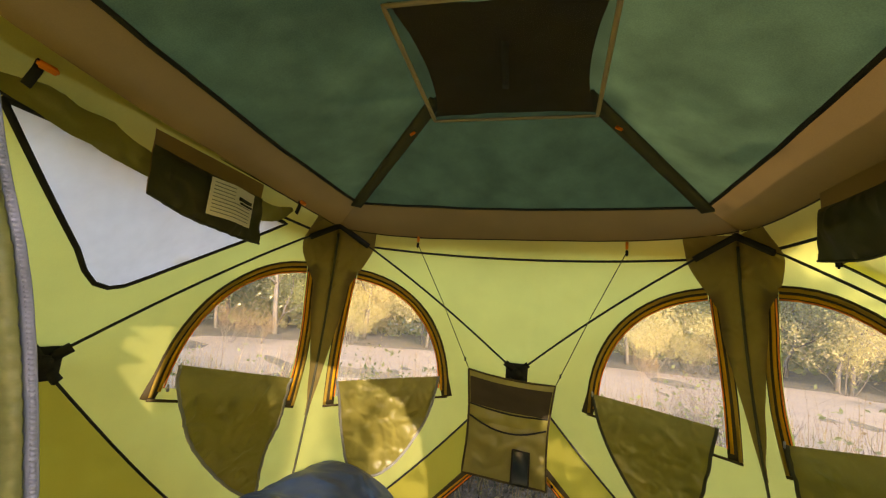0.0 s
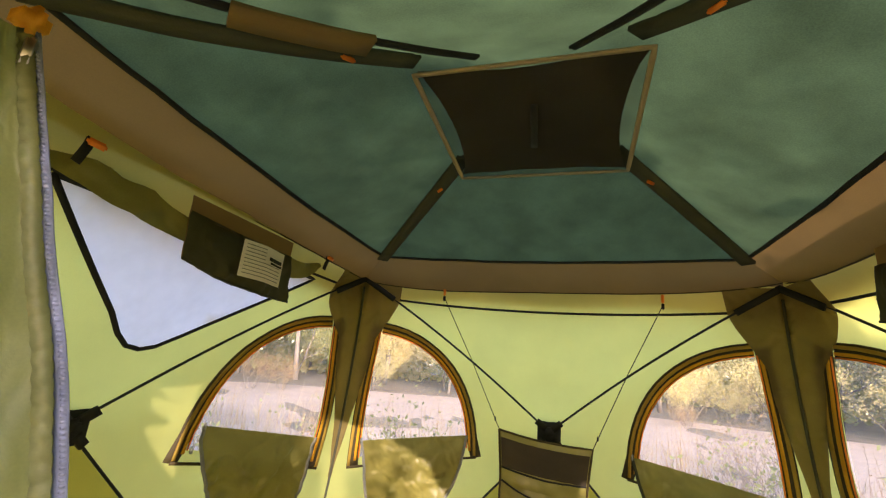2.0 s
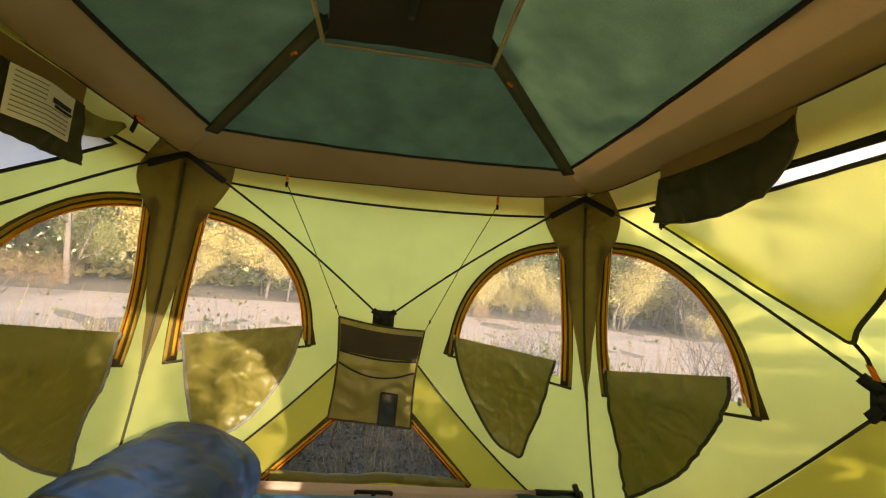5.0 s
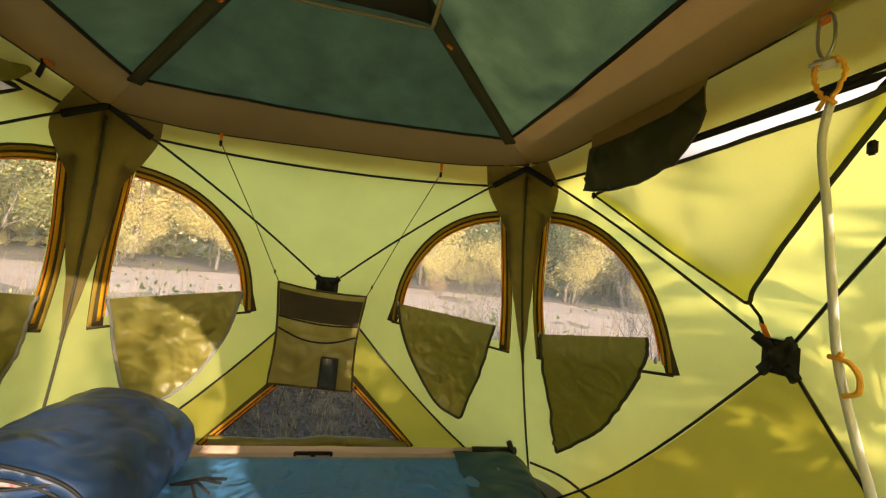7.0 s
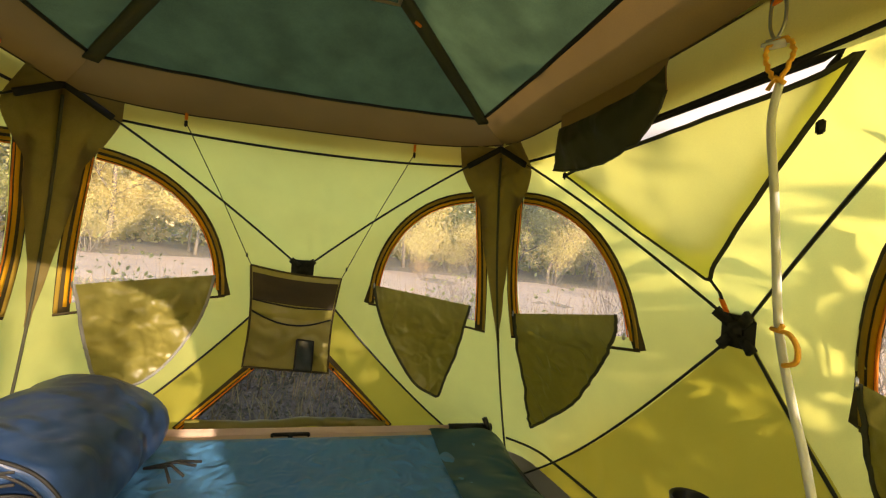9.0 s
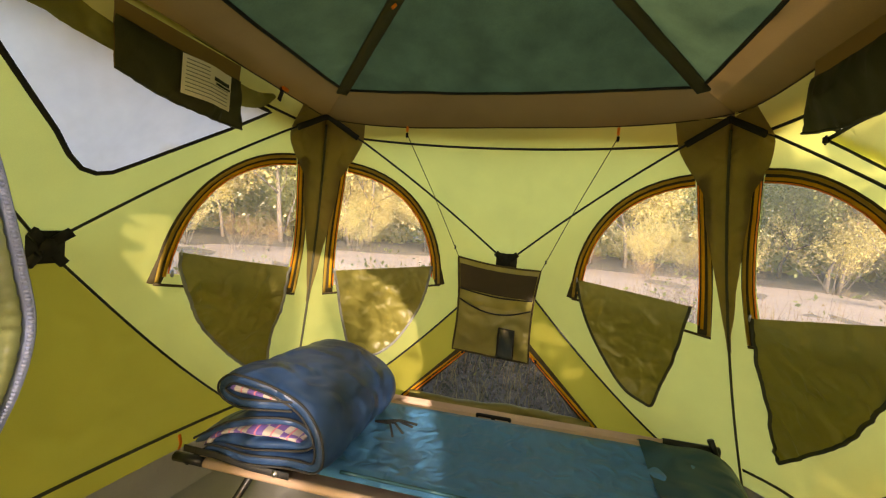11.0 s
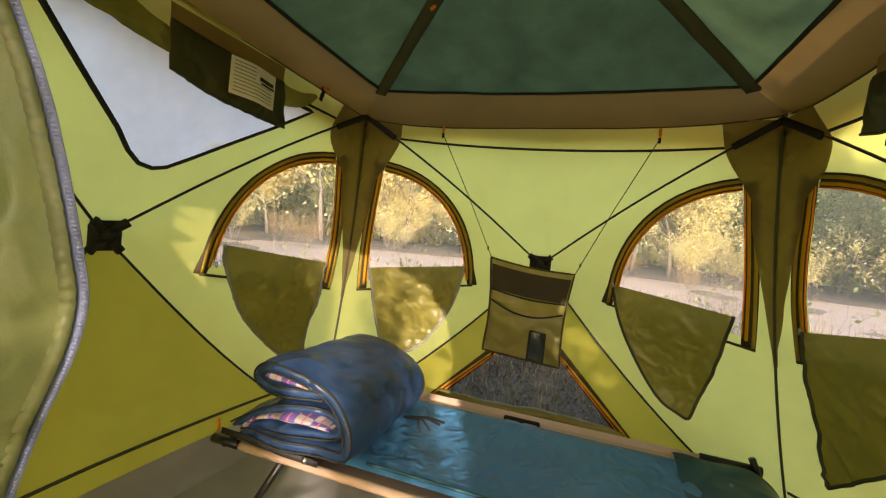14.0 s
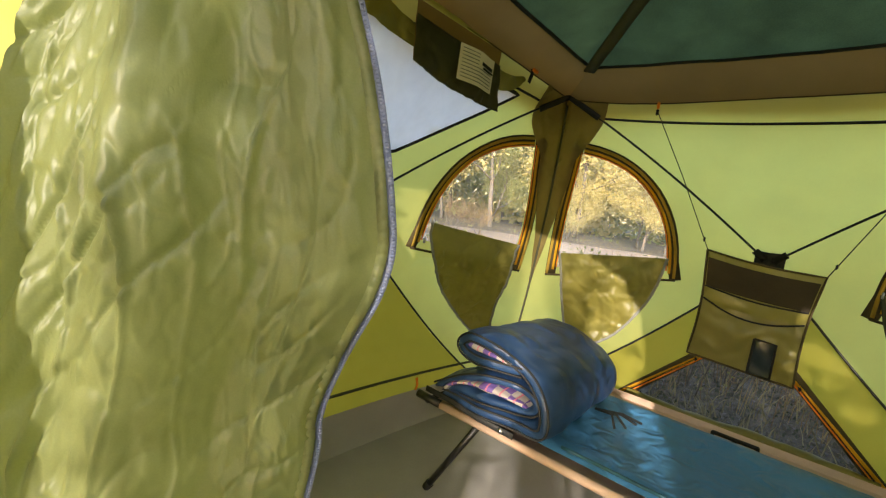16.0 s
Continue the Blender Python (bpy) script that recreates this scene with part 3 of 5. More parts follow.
def quilt(path, thick, y0, y1, shrink=0.0, seed=0.0, sides=(1, -1)):
    """A padded layer: a line in x and z, with thickness, drawn out along y and puffed between stitch rows."""
    ny, m = 48, len(path)
    verts, faces = [], []
    cx, cz = sum(p[0] for p in path) / m, 0.45
    for side in sides:
        first = len(verts)
        for j in range(ny):
            r = j / (ny - 1)
            y = y0 + (y1 - y0) * r
            end = min(1.0, min(r, 1 - r) * 9) ** 0.5
            for i, p in enumerate(path):
                a, b = path[max(0, i - 1)], path[min(m - 1, i + 1)]
                d = math.hypot(b[0] - a[0], b[1] - a[1]) or 1
                nx, nz = -(b[1] - a[1]) / d, (b[0] - a[0]) / d
                tip = min(1.0, min(i, m - 1 - i) / 3) ** 0.5
                puff = thick * (0.35 + 0.65 * end) * (0.25 + 0.75 * tip) * (0.92 + 0.16 * abs(math.sin(r * 9 + seed)))
                puff += 0.010 * abs(noise.noise(Vector((p[0] * 16 + seed, y * 9 + p[1] * 5, p[1] * 16)))) * end + 0.012 * noise.noise(Vector((p[0] * 9 + seed, y * 7, p[1] * 9))) * end
                k, kz = 1 - shrink * r, 1 - 2.2 * shrink * r
                verts.append(((cx + (p[0] + nx * puff * side - cx) * k), y + 0.012 * math.sin(p[0] * 20) * (1 - r), cz + (p[1] + nz * puff * side - cz) * kz))
        for j in range(ny - 1):
            for i in range(m - 1):
                q = (first + j * m + i, first + j * m + i + 1, first + j * m + m + i + 1, first + j * m + m + i)
                faces.append(q if side > 0 else q[::-1])
    if len(sides) == 2:
        n = ny * m
        for j in (0, ny - 1):
            for i in range(m - 1):
                faces.append((j * m + i, n + j * m + i, n + j * m + i + 1, j * m + i + 1))
        for i in (0, m - 1):
            for j in range(ny - 1):
                faces.append((j * m + i, j * m + m + i, n + j * m + m + i, n + j * m + i))
    return verts, faces


bag = thing("sleeping_bag", (-0.66, 0.5, BED_Z + 0.03), "navy quilted sleeping bag folded with plaid lining showing", "sleeping bag")
OUTER = rounded([(-0.56, 0.668), (-0.68, 0.664), (-0.765, 0.660), (-0.825, 0.672), (-0.838, 0.700), (-0.79, 0.733), (-0.69, 0.732), (-0.60, 0.700), (-0.515, 0.655),
                 (-0.459, 0.596), (-0.440, 0.525), (-0.46, 0.485), (-0.53, 0.474), (-0.66, 0.472), (-0.763, 0.470), (-0.895, 0.462)])
INNER = rounded([(-0.945, 0.475), (-0.885, 0.512), (-0.81, 0.555), (-0.717, 0.592), (-0.627, 0.603), (-0.545, 0.597), (-0.495, 0.572), (-0.50, 0.543), (-0.56, 0.522), (-0.66, 0.516), (-0.78, 0.505), (-0.90, 0.485)])
part("shell", quilt(OUTER, 0.030, 0.17, 0.90, 0.06, 0.3), NAVY, bag)
part("inner_fold", quilt(INNER, 0.022, 0.19, 0.88, 0.06, 1.9), NAVY, bag)
PLAID = bpy.data.materials.new("plaid_lining")
PLAID.use_nodes = True
nt = PLAID.node_tree
at = nt.nodes.new("ShaderNodeTexCoord")
check = nt.nodes.new("ShaderNodeTexChecker")
check.inputs["Scale"].default_value = 17
check.inputs["Color1"].default_value, check.inputs["Color2"].default_value = (0.09, 0.05, 0.20, 1), (0.30, 0.27, 0.25, 1)
wave = nt.nodes.new("ShaderNodeTexWave")
wave.inputs["Scale"].default_value, wave.inputs["Distortion"].default_value = 5.5, 1.0
ramp = nt.nodes.new("ShaderNodeValToRGB")
ramp.color_ramp.elements[0].position, ramp.color_ramp.elements[1].position = 0.955, 0.98
mix = nt.nodes.new("ShaderNodeMix")
mix.data_type = "RGBA"
mix.inputs[7].default_value = (0.42, 0.12, 0.17, 1)
nt.links.new(at.outputs["Object"], check.inputs["Vector"])
nt.links.new(at.outputs["Object"], wave.inputs["Vector"])
nt.links.new(wave.outputs[1], ramp.inputs[0])
nt.links.new(ramp.outputs[0], mix.inputs[0])
nt.links.new(check.outputs[0], mix.inputs[6])
nt.links.new(mix.outputs[2], nt.nodes["Principled BSDF"].inputs["Base Color"])
nt.nodes["Principled BSDF"].inputs["Roughness"].default_value = 0.8
LINE_A = rounded([(-0.800, 0.700), (-0.74, 0.702), (-0.67, 0.698), (-0.60, 0.684)])
LINE_B = rounded([(-0.905, 0.470), (-0.86, 0.514), (-0.76, 0.553), (-0.67, 0.562), (-0.59, 0.555), (-0.525, 0.550)])
part("lining", quilt(LINE_A, 0.012, 0.168, 0.60, 0.0, 0.4), PLAID, bag, "purple and tan plaid lining")
part("lining", quilt(LINE_B, 0.011, 0.176, 0.60, 0.0, 0.9), PLAID, bag, "purple and tan plaid lining")


def hem(path, thick, y, side):
    pts = []
    m = len(path)
    for i, p in enumerate(path):
        a, b = path[max(0, i - 1)], path[min(m - 1, i + 1)]
        d = math.hypot(b[0] - a[0], b[1] - a[1]) or 1
        pts.append((p[0] - (b[1] - a[1]) / d * thick * side, y + 0.012 * math.sin(p[0] * 20), p[1] + (b[0] - a[0]) / d * thick * side))
    return tube(pts, 0.0042, 6)


part("hem", hem(OUTER, 0.016, 0.17, 1), SHADE, bag, "black piping")
part("hem", hem(OUTER, 0.016, 0.17, -1), SHADE, bag, "black piping")
part("hem", hem(INNER, 0.014, 0.188, 1), SHADE, bag, "black piping")
webbing = part("bag_strap", band([(-0.98, 0.175, 0.452), (-0.85, 0.168, 0.455), (-0.70, 0.165, 0.442), (-0.55, 0.168, 0.438)], (0, -1, 0.1), 0.022, 0.004), SHADE, bag, "black webbing strap")
part("buckle", block((-0.60, 0.162, 0.44), (0.02, 0.012, 0.022), 0.004), METAL, webbing, "small buckle")
for k, (dx, dy) in enumerate(((0.12, 0.02), (0.10, -0.05), (0.07, -0.09), (0.13, 0.05))):
    part("tie", tube([(-0.42, 0.60, 0.475), (-0.38 + dx * 0.5, 0.60 + dy * 0.3, 0.49), (-0.38 + dx, 0.60 + dy, 0.468)], 0.005, 6), SHADE, bag, "loose black tie")

# ---- door curtain ----
def rounded3(points, n=6):
    flat_a = rounded([(p[0], p[2]) for p in points], n)
    flat_b = rounded([(p[1], p[2]) for p in points], n)
    return [(a[0], b[0], a[1]) for a, b in zip(flat_a, flat_b)]


ZIP = rounded3([(-0.56, -0.80, 0.0), (-0.475, -0.74, 0.69), (-0.464, -0.74, 0.836), (-0.43, -0.74, 0.93), (-0.39, -0.745, 1.0), (-0.342, -0.75, 1.08), (-0.325, -0.75, 1.15), (-0.328, -0.76, 1.22),
                (-0.345, -0.77, 1.31), (-0.37, -0.78, 1.40), (-0.40, -0.80, 1.50), (-0.43, -0.82, 1.61), (-0.53, -0.83, 1.82)])


def zip_edge(z):
    zs = [p[2] for p in ZIP]
    return float(np.interp(z, zs, [p[0] for p in ZIP])), float(np.interp(z, zs, [p[1] for p in ZIP]))


def ridge(a, b, c, width):
    """A thin sharp crease along the zero line of a noise."""
    return max(0.0, 1 - abs(noise.noise(Vector((a, b, c)))) / width) ** 1.5


ROWS, COLS = 300, 170
cv, cf = [], []
for i in range(ROWS):
    z = 0.12 + 1.66 * i / (ROWS - 1)
    ex, ey = zip_edge(z)
    top = max(0.0, (z - 1.2) / 0.55)
    jx, jy = -0.66, -1.12 - 0.10 * max(0.0, 1.45 - z) + 0.12 * top ** 2
    for j in range(COLS):
        s = j / (COLS - 1)
        x, y = ex + (jx - ex) * s, ey + (jy - ey) * s
        f = 0.040 * math.sin(s * 13 + 0.9 * math.sin(z * 1.7 + s * 2)) * min(1, s * 3) * (1.2 - s) + 0.022 * noise.noise(Vector((s * 6 + z * 0.5, z * 0.9, 3)))
        # long soft folds, then sharp slanting creases and short puckers beside the zip
        f += 0.020 * abs(noise.noise(Vector((s * 7 + z * 1.4, z * 1.3 - s * 1.5, 7))))
        f += 0.010 * abs(noise.noise(Vector((s * 4 - z * 3.5, z * 2.5 + s * 5, 9))))
        patch = 0.4 + 0.9 * max(0.0, noise.noise(Vector((s * 3, z * 4, 21))) + 0.2)
        f += patch * (0.012 * ridge(s * 5 + z * 1.2, z * 2.6 - s * 2.2, 9, 0.12) - 0.012 * ridge(s * 3 - z * 2.0, z * 7 + s * 4.5, 2, 0.16))
        f += patch * 0.0050 * ridge(s * 7 + z * 3, z * 15 - s * 9, 4, 0.25) * math.exp(-s * 1.5)
        f += patch * 0.0045 * (ridge(s * 13 + z * 4, z * 8 - s * 9, 13, 0.2) - ridge(s * 8 - z * 9, z * 13 + s * 12, 17, 0.16))
        f += 0.006 * noise.noise(Vector((s * 3, z * 34, 5))) * math.exp(-s * 9)
        f *= min(1.0, 0.15 + s * 7)
        cv.append((x + f * 0.62, y - f * 0.78, z))
for i in range(ROWS - 1):
    for j in range(COLS - 1):
        cf.append((i * COLS + j, i * COLS + j + 1, i * COLS + COLS + 1 + j, i * COLS + COLS + j))
curtain = thing("door_curtain", (-0.45, -1.0, 0.12), "unzipped lime green door curtain hanging in folds", "door curtain")
part("panel", (cv, cf), CURTAIN, curtain)
edge = [Vector(cv[i * COLS]) for i in range(ROWS)]
side = Vector((0.5, 0.5, 0))
ZIPBLUE = material("grey_blue_zip", (0.17, 0.20, 0.31), 0.4, 0, None, 300, 0.1, 0.2)
tape = part("zip_tape", band([p + side * 0.004 for p in edge], (0.7, -0.7, 0), 0.014, 0.003), ZIPBLUE, curtain, "pale grey-blue zip tape")
teeth = []
for k in range(330):
    t = k / 329 * (ROWS - 1)
    p = edge[int(t)].lerp(edge[min(ROWS - 1, int(t) + 1)], t % 1) + side * 0.008
    teeth.append(block(p, (0.006, 0.006, 0.0034), 0.0))
part("zip_teeth", joined(*teeth), ZIPBLUE, tape, "grey-blue zip teeth")
part("gather", band([Vector(cv[i * COLS + 3]) + Vector((0.003, -0.003, 0)) + Vector((0.6, -0.78, 0)) * 0.002 * math.sin(i * 2.1) for i in range(ROWS)], (0.7, -0.7, 0), 0.016, 0.003), CURTAIN, curtain, "gathered stitching")
part("zip_slider", block(edge[-2] + Vector((0.016, -0.004, -0.03)), (0.016, 0.012, 0.045), 0.005), METAL, tape, "metal zip slider")
part("hook", block(edge[-1] + Vector((0.0, -0.004, 0.012)), (0.05, 0.03, 0.04), 0.012), YELLOW, curtain, "yellow tape end")

# ---- small things on the floor by the wall ----
stool = thing("camp_stool", (1.13, -0.15, 0), "small black folding camp stool by the tent wall", "camp stool")
part("seat", block((1.13, -0.15, 0.585), (0.26, 0.26, 0.02), 0.008), BLACK, stool)
for sx in (-1, 1):
    for sy in (-1, 1):
        part("leg", tube([(1.13 + sx * 0.11, -0.15 + sy * 0.11, 0.575), (1.13 - sx * 0.12, -0.15 + sy * 0.11, 0.012)], 0.009, 8), POLE, stool)
mug = thing("black_mug", (1.14, -0.15, 0.597), "black open mug with a wire loop handle", "mug")


def turned(profile, centre, sides=28):
    verts, faces = [], []
    for r, z in profile:
        for k in range(sides):
            a = 2 * math.pi * k / sides
            verts.append((centre[0] + r * math.cos(a), centre[1] + r * math.sin(a), centre[2] + z))
    for i in range(len(profile) - 1):
        for k in range(sides):
            j = (k + 1) % sides
            faces.append((i * sides + k, i * sides + j, i * sides + sides + j, i * sides + sides + k))
    return verts, faces


part("cup", turned([(0.0, 0.0), (0.052, 0.0), (0.055, 0.01), (0.055, 0.105), (0.057, 0.112), (0.053, 0.114), (0.048, 0.108), (0.047, 0.03), (0.0, 0.026)], (1.14, -0.15, 0.597)), POLE, mug)
part("handle", tube([(1.13, -0.202, 0.70), (1.125, -0.24, 0.705), (1.125, -0.255, 0.698), (1.13, -0.22, 0.685)], 0.003, 6), METAL, mug, "wire loop")
tag = thing("floor_loop", (-1.33, 0.54, 0.2), "small orange webbing loop sewn on the low seam", "webbing loop")
part("loop", band([on_wall("left", 0.54, 0.27, 0.012), on_wall("left", 0.542, 0.23, 0.02), on_wall("left", 0.54, 0.20, 0.012)], inward("left"), 0.016, 0.003), ORANGE, tag)


# ---- cloth things on the walls ----
def smooth_loop(points, n=6, closed=True):
    """A rounded line through a few corners."""
    out, m = [], len(points)
    for i in range(m if closed else m - 1):
        p = [points[(i + k) % m] if closed else points[max(0, min(m - 1, i + k))] for k in (-1, 0, 1, 2)]
        for k in range(n):
            t = k / n
            out.append(tuple(0.5 * (2 * p[1][c] + (p[2][c] - p[0][c]) * t + (2 * p[0][c] - 5 * p[1][c] + 4 * p[2][c] - p[3][c]) * t * t
                                    + (3 * p[1][c] - p[0][c] - 3 * p[2][c] + p[3][c]) * t ** 3) for c in range(len(p[1]))))
    return out if closed else out + [tuple(points[-1])]


def build_flap(w, top_a, top_b, rim, binding, label, seed):
    """A window cover that hangs inside out from the sill; rim is its lower outline from top_b round to top_a."""
    loop = [top_a, top_b] + smooth_loop([top_b] + rim + [top_a], 4, False)[1:-1]
    top = max(top_a[1], top_b[1])

    def lift(u, z):
        d = top - z
        fold = 0.016 * math.sin(u * 24 + d * 16 * math.sin(seed * 2) + seed) * min(1, d * 5) + 0.014 * noise.noise(Vector((u * 9 + seed, z * 9, seed))) + 0.024 * abs(noise.noise(Vector((u * 11 + z * 7 + seed, z * 9 - u * 6, seed)))) + 0.014 * abs(noise.noise(Vector((u * 25 - z * 14 + seed, z * 20 + u * 17, seed))))
        fold += 0.012 * ridge(u * 5 + z * 4 + seed, z * 3 - u * 5, seed, 0.16) - 0.010 * ridge(u * 9 - z * 3 + seed, z * 8 + u * 4, seed + 4, 0.18)
        return on_wall(w, u, z, 0.026 + 0.03 * d + fold * 0.5)

    flap = thing("window_flap", on_wall(w, top_a[0], top_a[1], 0.02), label, "window flap", "hanging window flaps")
    panel = part("panel", cloth(loop, [], 0.008, lift), OLIVE, flap)
    edge = resample(loop[1:] + [loop[0]], 0.02, False)
    pts = [lift(u, z) + inward(w) * 0.002 for u, z in edge]
    part("binding", band(pts, [wall_normal(w, u, z) for u, z in edge], 0.014, 0.004), binding, panel, "narrow binding tape")
    part("zip_pull", block(lift(*top_a) + inward(w) * 0.01, (0.008, 0.008, 0.03), 0.003), METAL, flap, "small metal zip pull")
    return flap


build_flap("back", (0.389, 1.095), (0.877, 1.04), [(0.849, 0.759), (0.812, 0.53), (0.797, 0.487), (0.76, 0.50), (0.651, 0.566), (0.512, 0.771), (0.433, 0.937)], SLEEVE,
           "olive window flap slung askew below the net window", 1.0)
build_flap("back", (-0.899, 1.042), (-0.414, 1.096), [(-0.462, 0.888), (-0.588, 0.66), (-0.723, 0.541), (-0.86, 0.55), (-0.879, 0.769)], GREYTAPE,
           "olive window flap with grey binding hanging down", 2.3)
build_flap("left", (0.421, 1.127), (0.884, 1.057), [(0.913, 0.876), (0.923, 0.67), (0.966, 0.466), (0.92, 0.475), (0.751, 0.598), (0.569, 0.801), (0.476, 0.961)], GREYTAPE,
           "creased olive window flap with grey binding hanging down", 3.1)
build_flap("right", (-0.904, 1.035), (-0.434, 1.117), [(-0.486, 0.947), (-0.678, 0.691), (-0.82, 0.55), (-0.95, 0.45), (-0.972, 0.46), (-0.947, 0.685)], SLEEVE,
           "olive window flap with dark binding hanging down", 4.4)
build_flap("right", (0.40, 1.10), (0.92, 1.03), [(0.96, 0.74), (0.97, 0.48), (0.70, 0.60), (0.46, 0.80)], SLEEVE,
           "olive window flap beside the door side of the tent", 5.2)

# brown gussets in the two corners that face the door, with black pole pockets
for a, b in (("left", "back"), ("back", "right")):
    def edge_u(z):
        return float(np.interp(z, [0.86, 0.95, 1.13, 1.4, 1.53, 1.61, 1.70, 1.74, 1.86], [1.03, 1.005, 0.955, 0.885, 0.868, 0.83, 0.775, 0.75, 0.70]))
    gus = thing("corner_gusset", on_wall(b, -0.95 if b == "back" else -0.95, 1.4), "brown gusset sewn into the tent corner", "corner gusset", "corner gussets")
    verts, faces = [], []
    zs = np.linspace(0.86, 1.845, 40)
    for z in zs:
        c = corner(z)
        wob = 0.006 * noise.noise(Vector((0, 0, z * 9)))
        for w, s in ((a, 1), (b, -1)):
            row = np.linspace(edge_u(z), c - 0.004, 7) if s > 0 else np.linspace(c - 0.004, edge_u(z), 7)
            for u in row:
                crumple = 0.007 * noise.noise(Vector((u * 16, z * 6, 3 + s)))
                verts.append(on_wall(w, s * float(u), float(z), 0.016 + wob + crumple))
    for i in range(len(zs) - 1):
        for k in range(13):
            faces.append((i * 14 + k, i * 14 + k + 1, i * 14 + 15 + k, i * 14 + 14 + k))
    part("cloth", (verts, faces), GUSSET, gus)
    for w, s in ((a, 1), (b, -1)):
        pts = [on_wall(w, s * EAVE * k, rod_height(k, 1), 0.03) for k in np.linspace(0.83, 0.985, 8)]
        part("pole_pocket", band(pts, inward(w), 0.028, 0.01), BLACK, gus, "black pole pocket")

# upper window of the side with the pouch: its cover drawn up under the border
roll = thing("rolled_window_cover", (-0.95, -0.1, 1.78), "olive window cover drawn up under the roof border", "window cover")
OUT = smooth_loop([(-0.60, 1.784), (-0.482, 1.823), (-0.386, 1.838), (-0.298, 1.831), (-0.233, 1.796), (-0.15, 1.785), (0.10, 1.80), (0.30, 1.795), (0.40, 1.795), (0.53, 1.825),
                   (0.43, 1.742), (0.28, 1.712), (0.05, 1.70), (-0.131, 1.709), (-0.361, 1.737), (-0.506, 1.762)], 4)


def roll_lift(u, z):
    puff = 0.02 * math.sin(math.pi * max(0, min(1, (z - 1.70) / 0.13))) + 0.02 * noise.noise(Vector((u * 9, z * 14, 8))) + 0.025 * abs(noise.noise(Vector((u * 6 + z * 9, z * 30 - u * 8, 4))))
    return Matrix.Rotation(radians(90), 3, "Z") @ Vector((u, 0.965 - puff - 0.25 * (1.80 - z) * 0.2, z))


part("cloth", cloth(OUT, [], 0.02, roll_lift), OLIVE, roll)
for u in (-0.485, 0.53):
    k = roll_lift(u, 1.815)
    part("tie", band([k + Vector((0.02, 0.0, 0.05)), k + Vector((0.03, -0.01, 0.02)), k + Vector((0.025, -0.02, -0.02))], (1, 0, 0), 0.02, 0.004), BLACK, roll, "black tie strap")
    part("toggle", block(k + Vector((0.035, 0.005, 0.035)), (0.012, 0.045, 0.018), 0.005), ORANGE, roll, "orange toggle")


def build_pouch(w, u0, u1, z_top, lows, off, name, label, seed):
    """A gear pouch that hangs from the roof border; lows are its lower corners from u0 to u1."""
    pouch = thing(name, Matrix.Rotation(radians(TURN[w]), 3, "Z") @ Vector(((u0 + u1) / 2, off, lows[0][1])), label, "gear pouch", "gear pouches")
    turn = Matrix.Rotation(radians(TURN[w]), 3, "Z")
    us = [l[0] for l in lows]

    def sheet(front):
        verts, faces = [], []
        for i in range(31):
            s = i / 30
            u = u0 + (u1 - u0) * s
            low = float(np.interp(u, us, [l[1] for l in lows]) if us[0] < us[-1] else np.interp(-u, [-q for q in us], [l[1] for l in lows]))
            for j in range(13):
                r = j / 12
                z = z_top + (low - z_top) * r
                belly = (0.035 * math.sin(math.pi * r) ** 0.7 * math.sin(math.pi * s) ** 0.5 if r > 0.25 else 0.01 * r) if front else 0.0
                crease = (0.010 * noise.noise(Vector((u * 14 + seed, z * 10, seed))) + 0.022 * abs(noise.noise(Vector((u * 22 - z * 9 + seed, z * 8 + u * 6, seed + 3))))) * r
                verts.append(turn @ Vector((u + 0.01 * noise.noise(Vector((seed, z * 12, s * 3))), off - belly - crease - (0.004 if front else 0), z)))
        for i in range(30):
            for j in range(12):
                faces.append((i * 13 + j, i * 13 + j + 1, i * 13 + 14 + j, i * 13 + 13 + j))
        return verts, faces

    rear, face = sheet(False), sheet(True)
    part("back_panel", rear, BROWN, pouch, "brown net strip")
    pick = [f for f in face[1] if (f[0] % 13) >= 3]
    part("pocket", (face[0], pick), POUCH, pouch, "dark olive pocket")
    part("hem", tube([face[0][i * 13 + 12] for i in range(31)], 0.004, 6), SLEEVE, pouch)
    return pouch, face[0]


left_pouch, grid = build_pouch("left", -0.215, 0.258, 1.838, [(-0.215, 1.655), (-0.07, 1.627), (0.10, 1.615), (0.258, 1.612)], 0.90,
                               "hanging_pouch", "dark olive gear pouch with a printed label sheet", 2.0)
lab = thing("care_label", (-0.84, 0.11, 1.665), "cream printed sheet pinned to the hanging pouch", "label")
sheet_pts = [(y, z) for z in np.linspace(1.764, 1.647, 7) for y in np.linspace(-0.039, 0.162, 8)]
verts = [(-0.850 + 0.006 * math.sin(y * 30) - 0.02 * (1.764 - z) + 0.01 * (0.5 - abs((y - 0.062) / 0.21)), y, z) for y, z in sheet_pts]
faces = [(i * 8 + k, i * 8 + k + 1, i * 8 + k + 9, i * 8 + k + 8) for i in range(6) for k in range(7)]
part("sheet", (verts, faces), PAPER, lab)


def label_bar(y0, y1, z, h, mat):
    pts = [(-0.8495 + 0.006 * math.sin(y * 30) - 0.02 * (1.764 - z) + 0.01 * (0.5 - abs((y - 0.062) / 0.21)) + 0.002, y, z) for y in np.linspace(y0, y1, 5)]
    return band(pts, (1, 0, 0), h, 0.001)


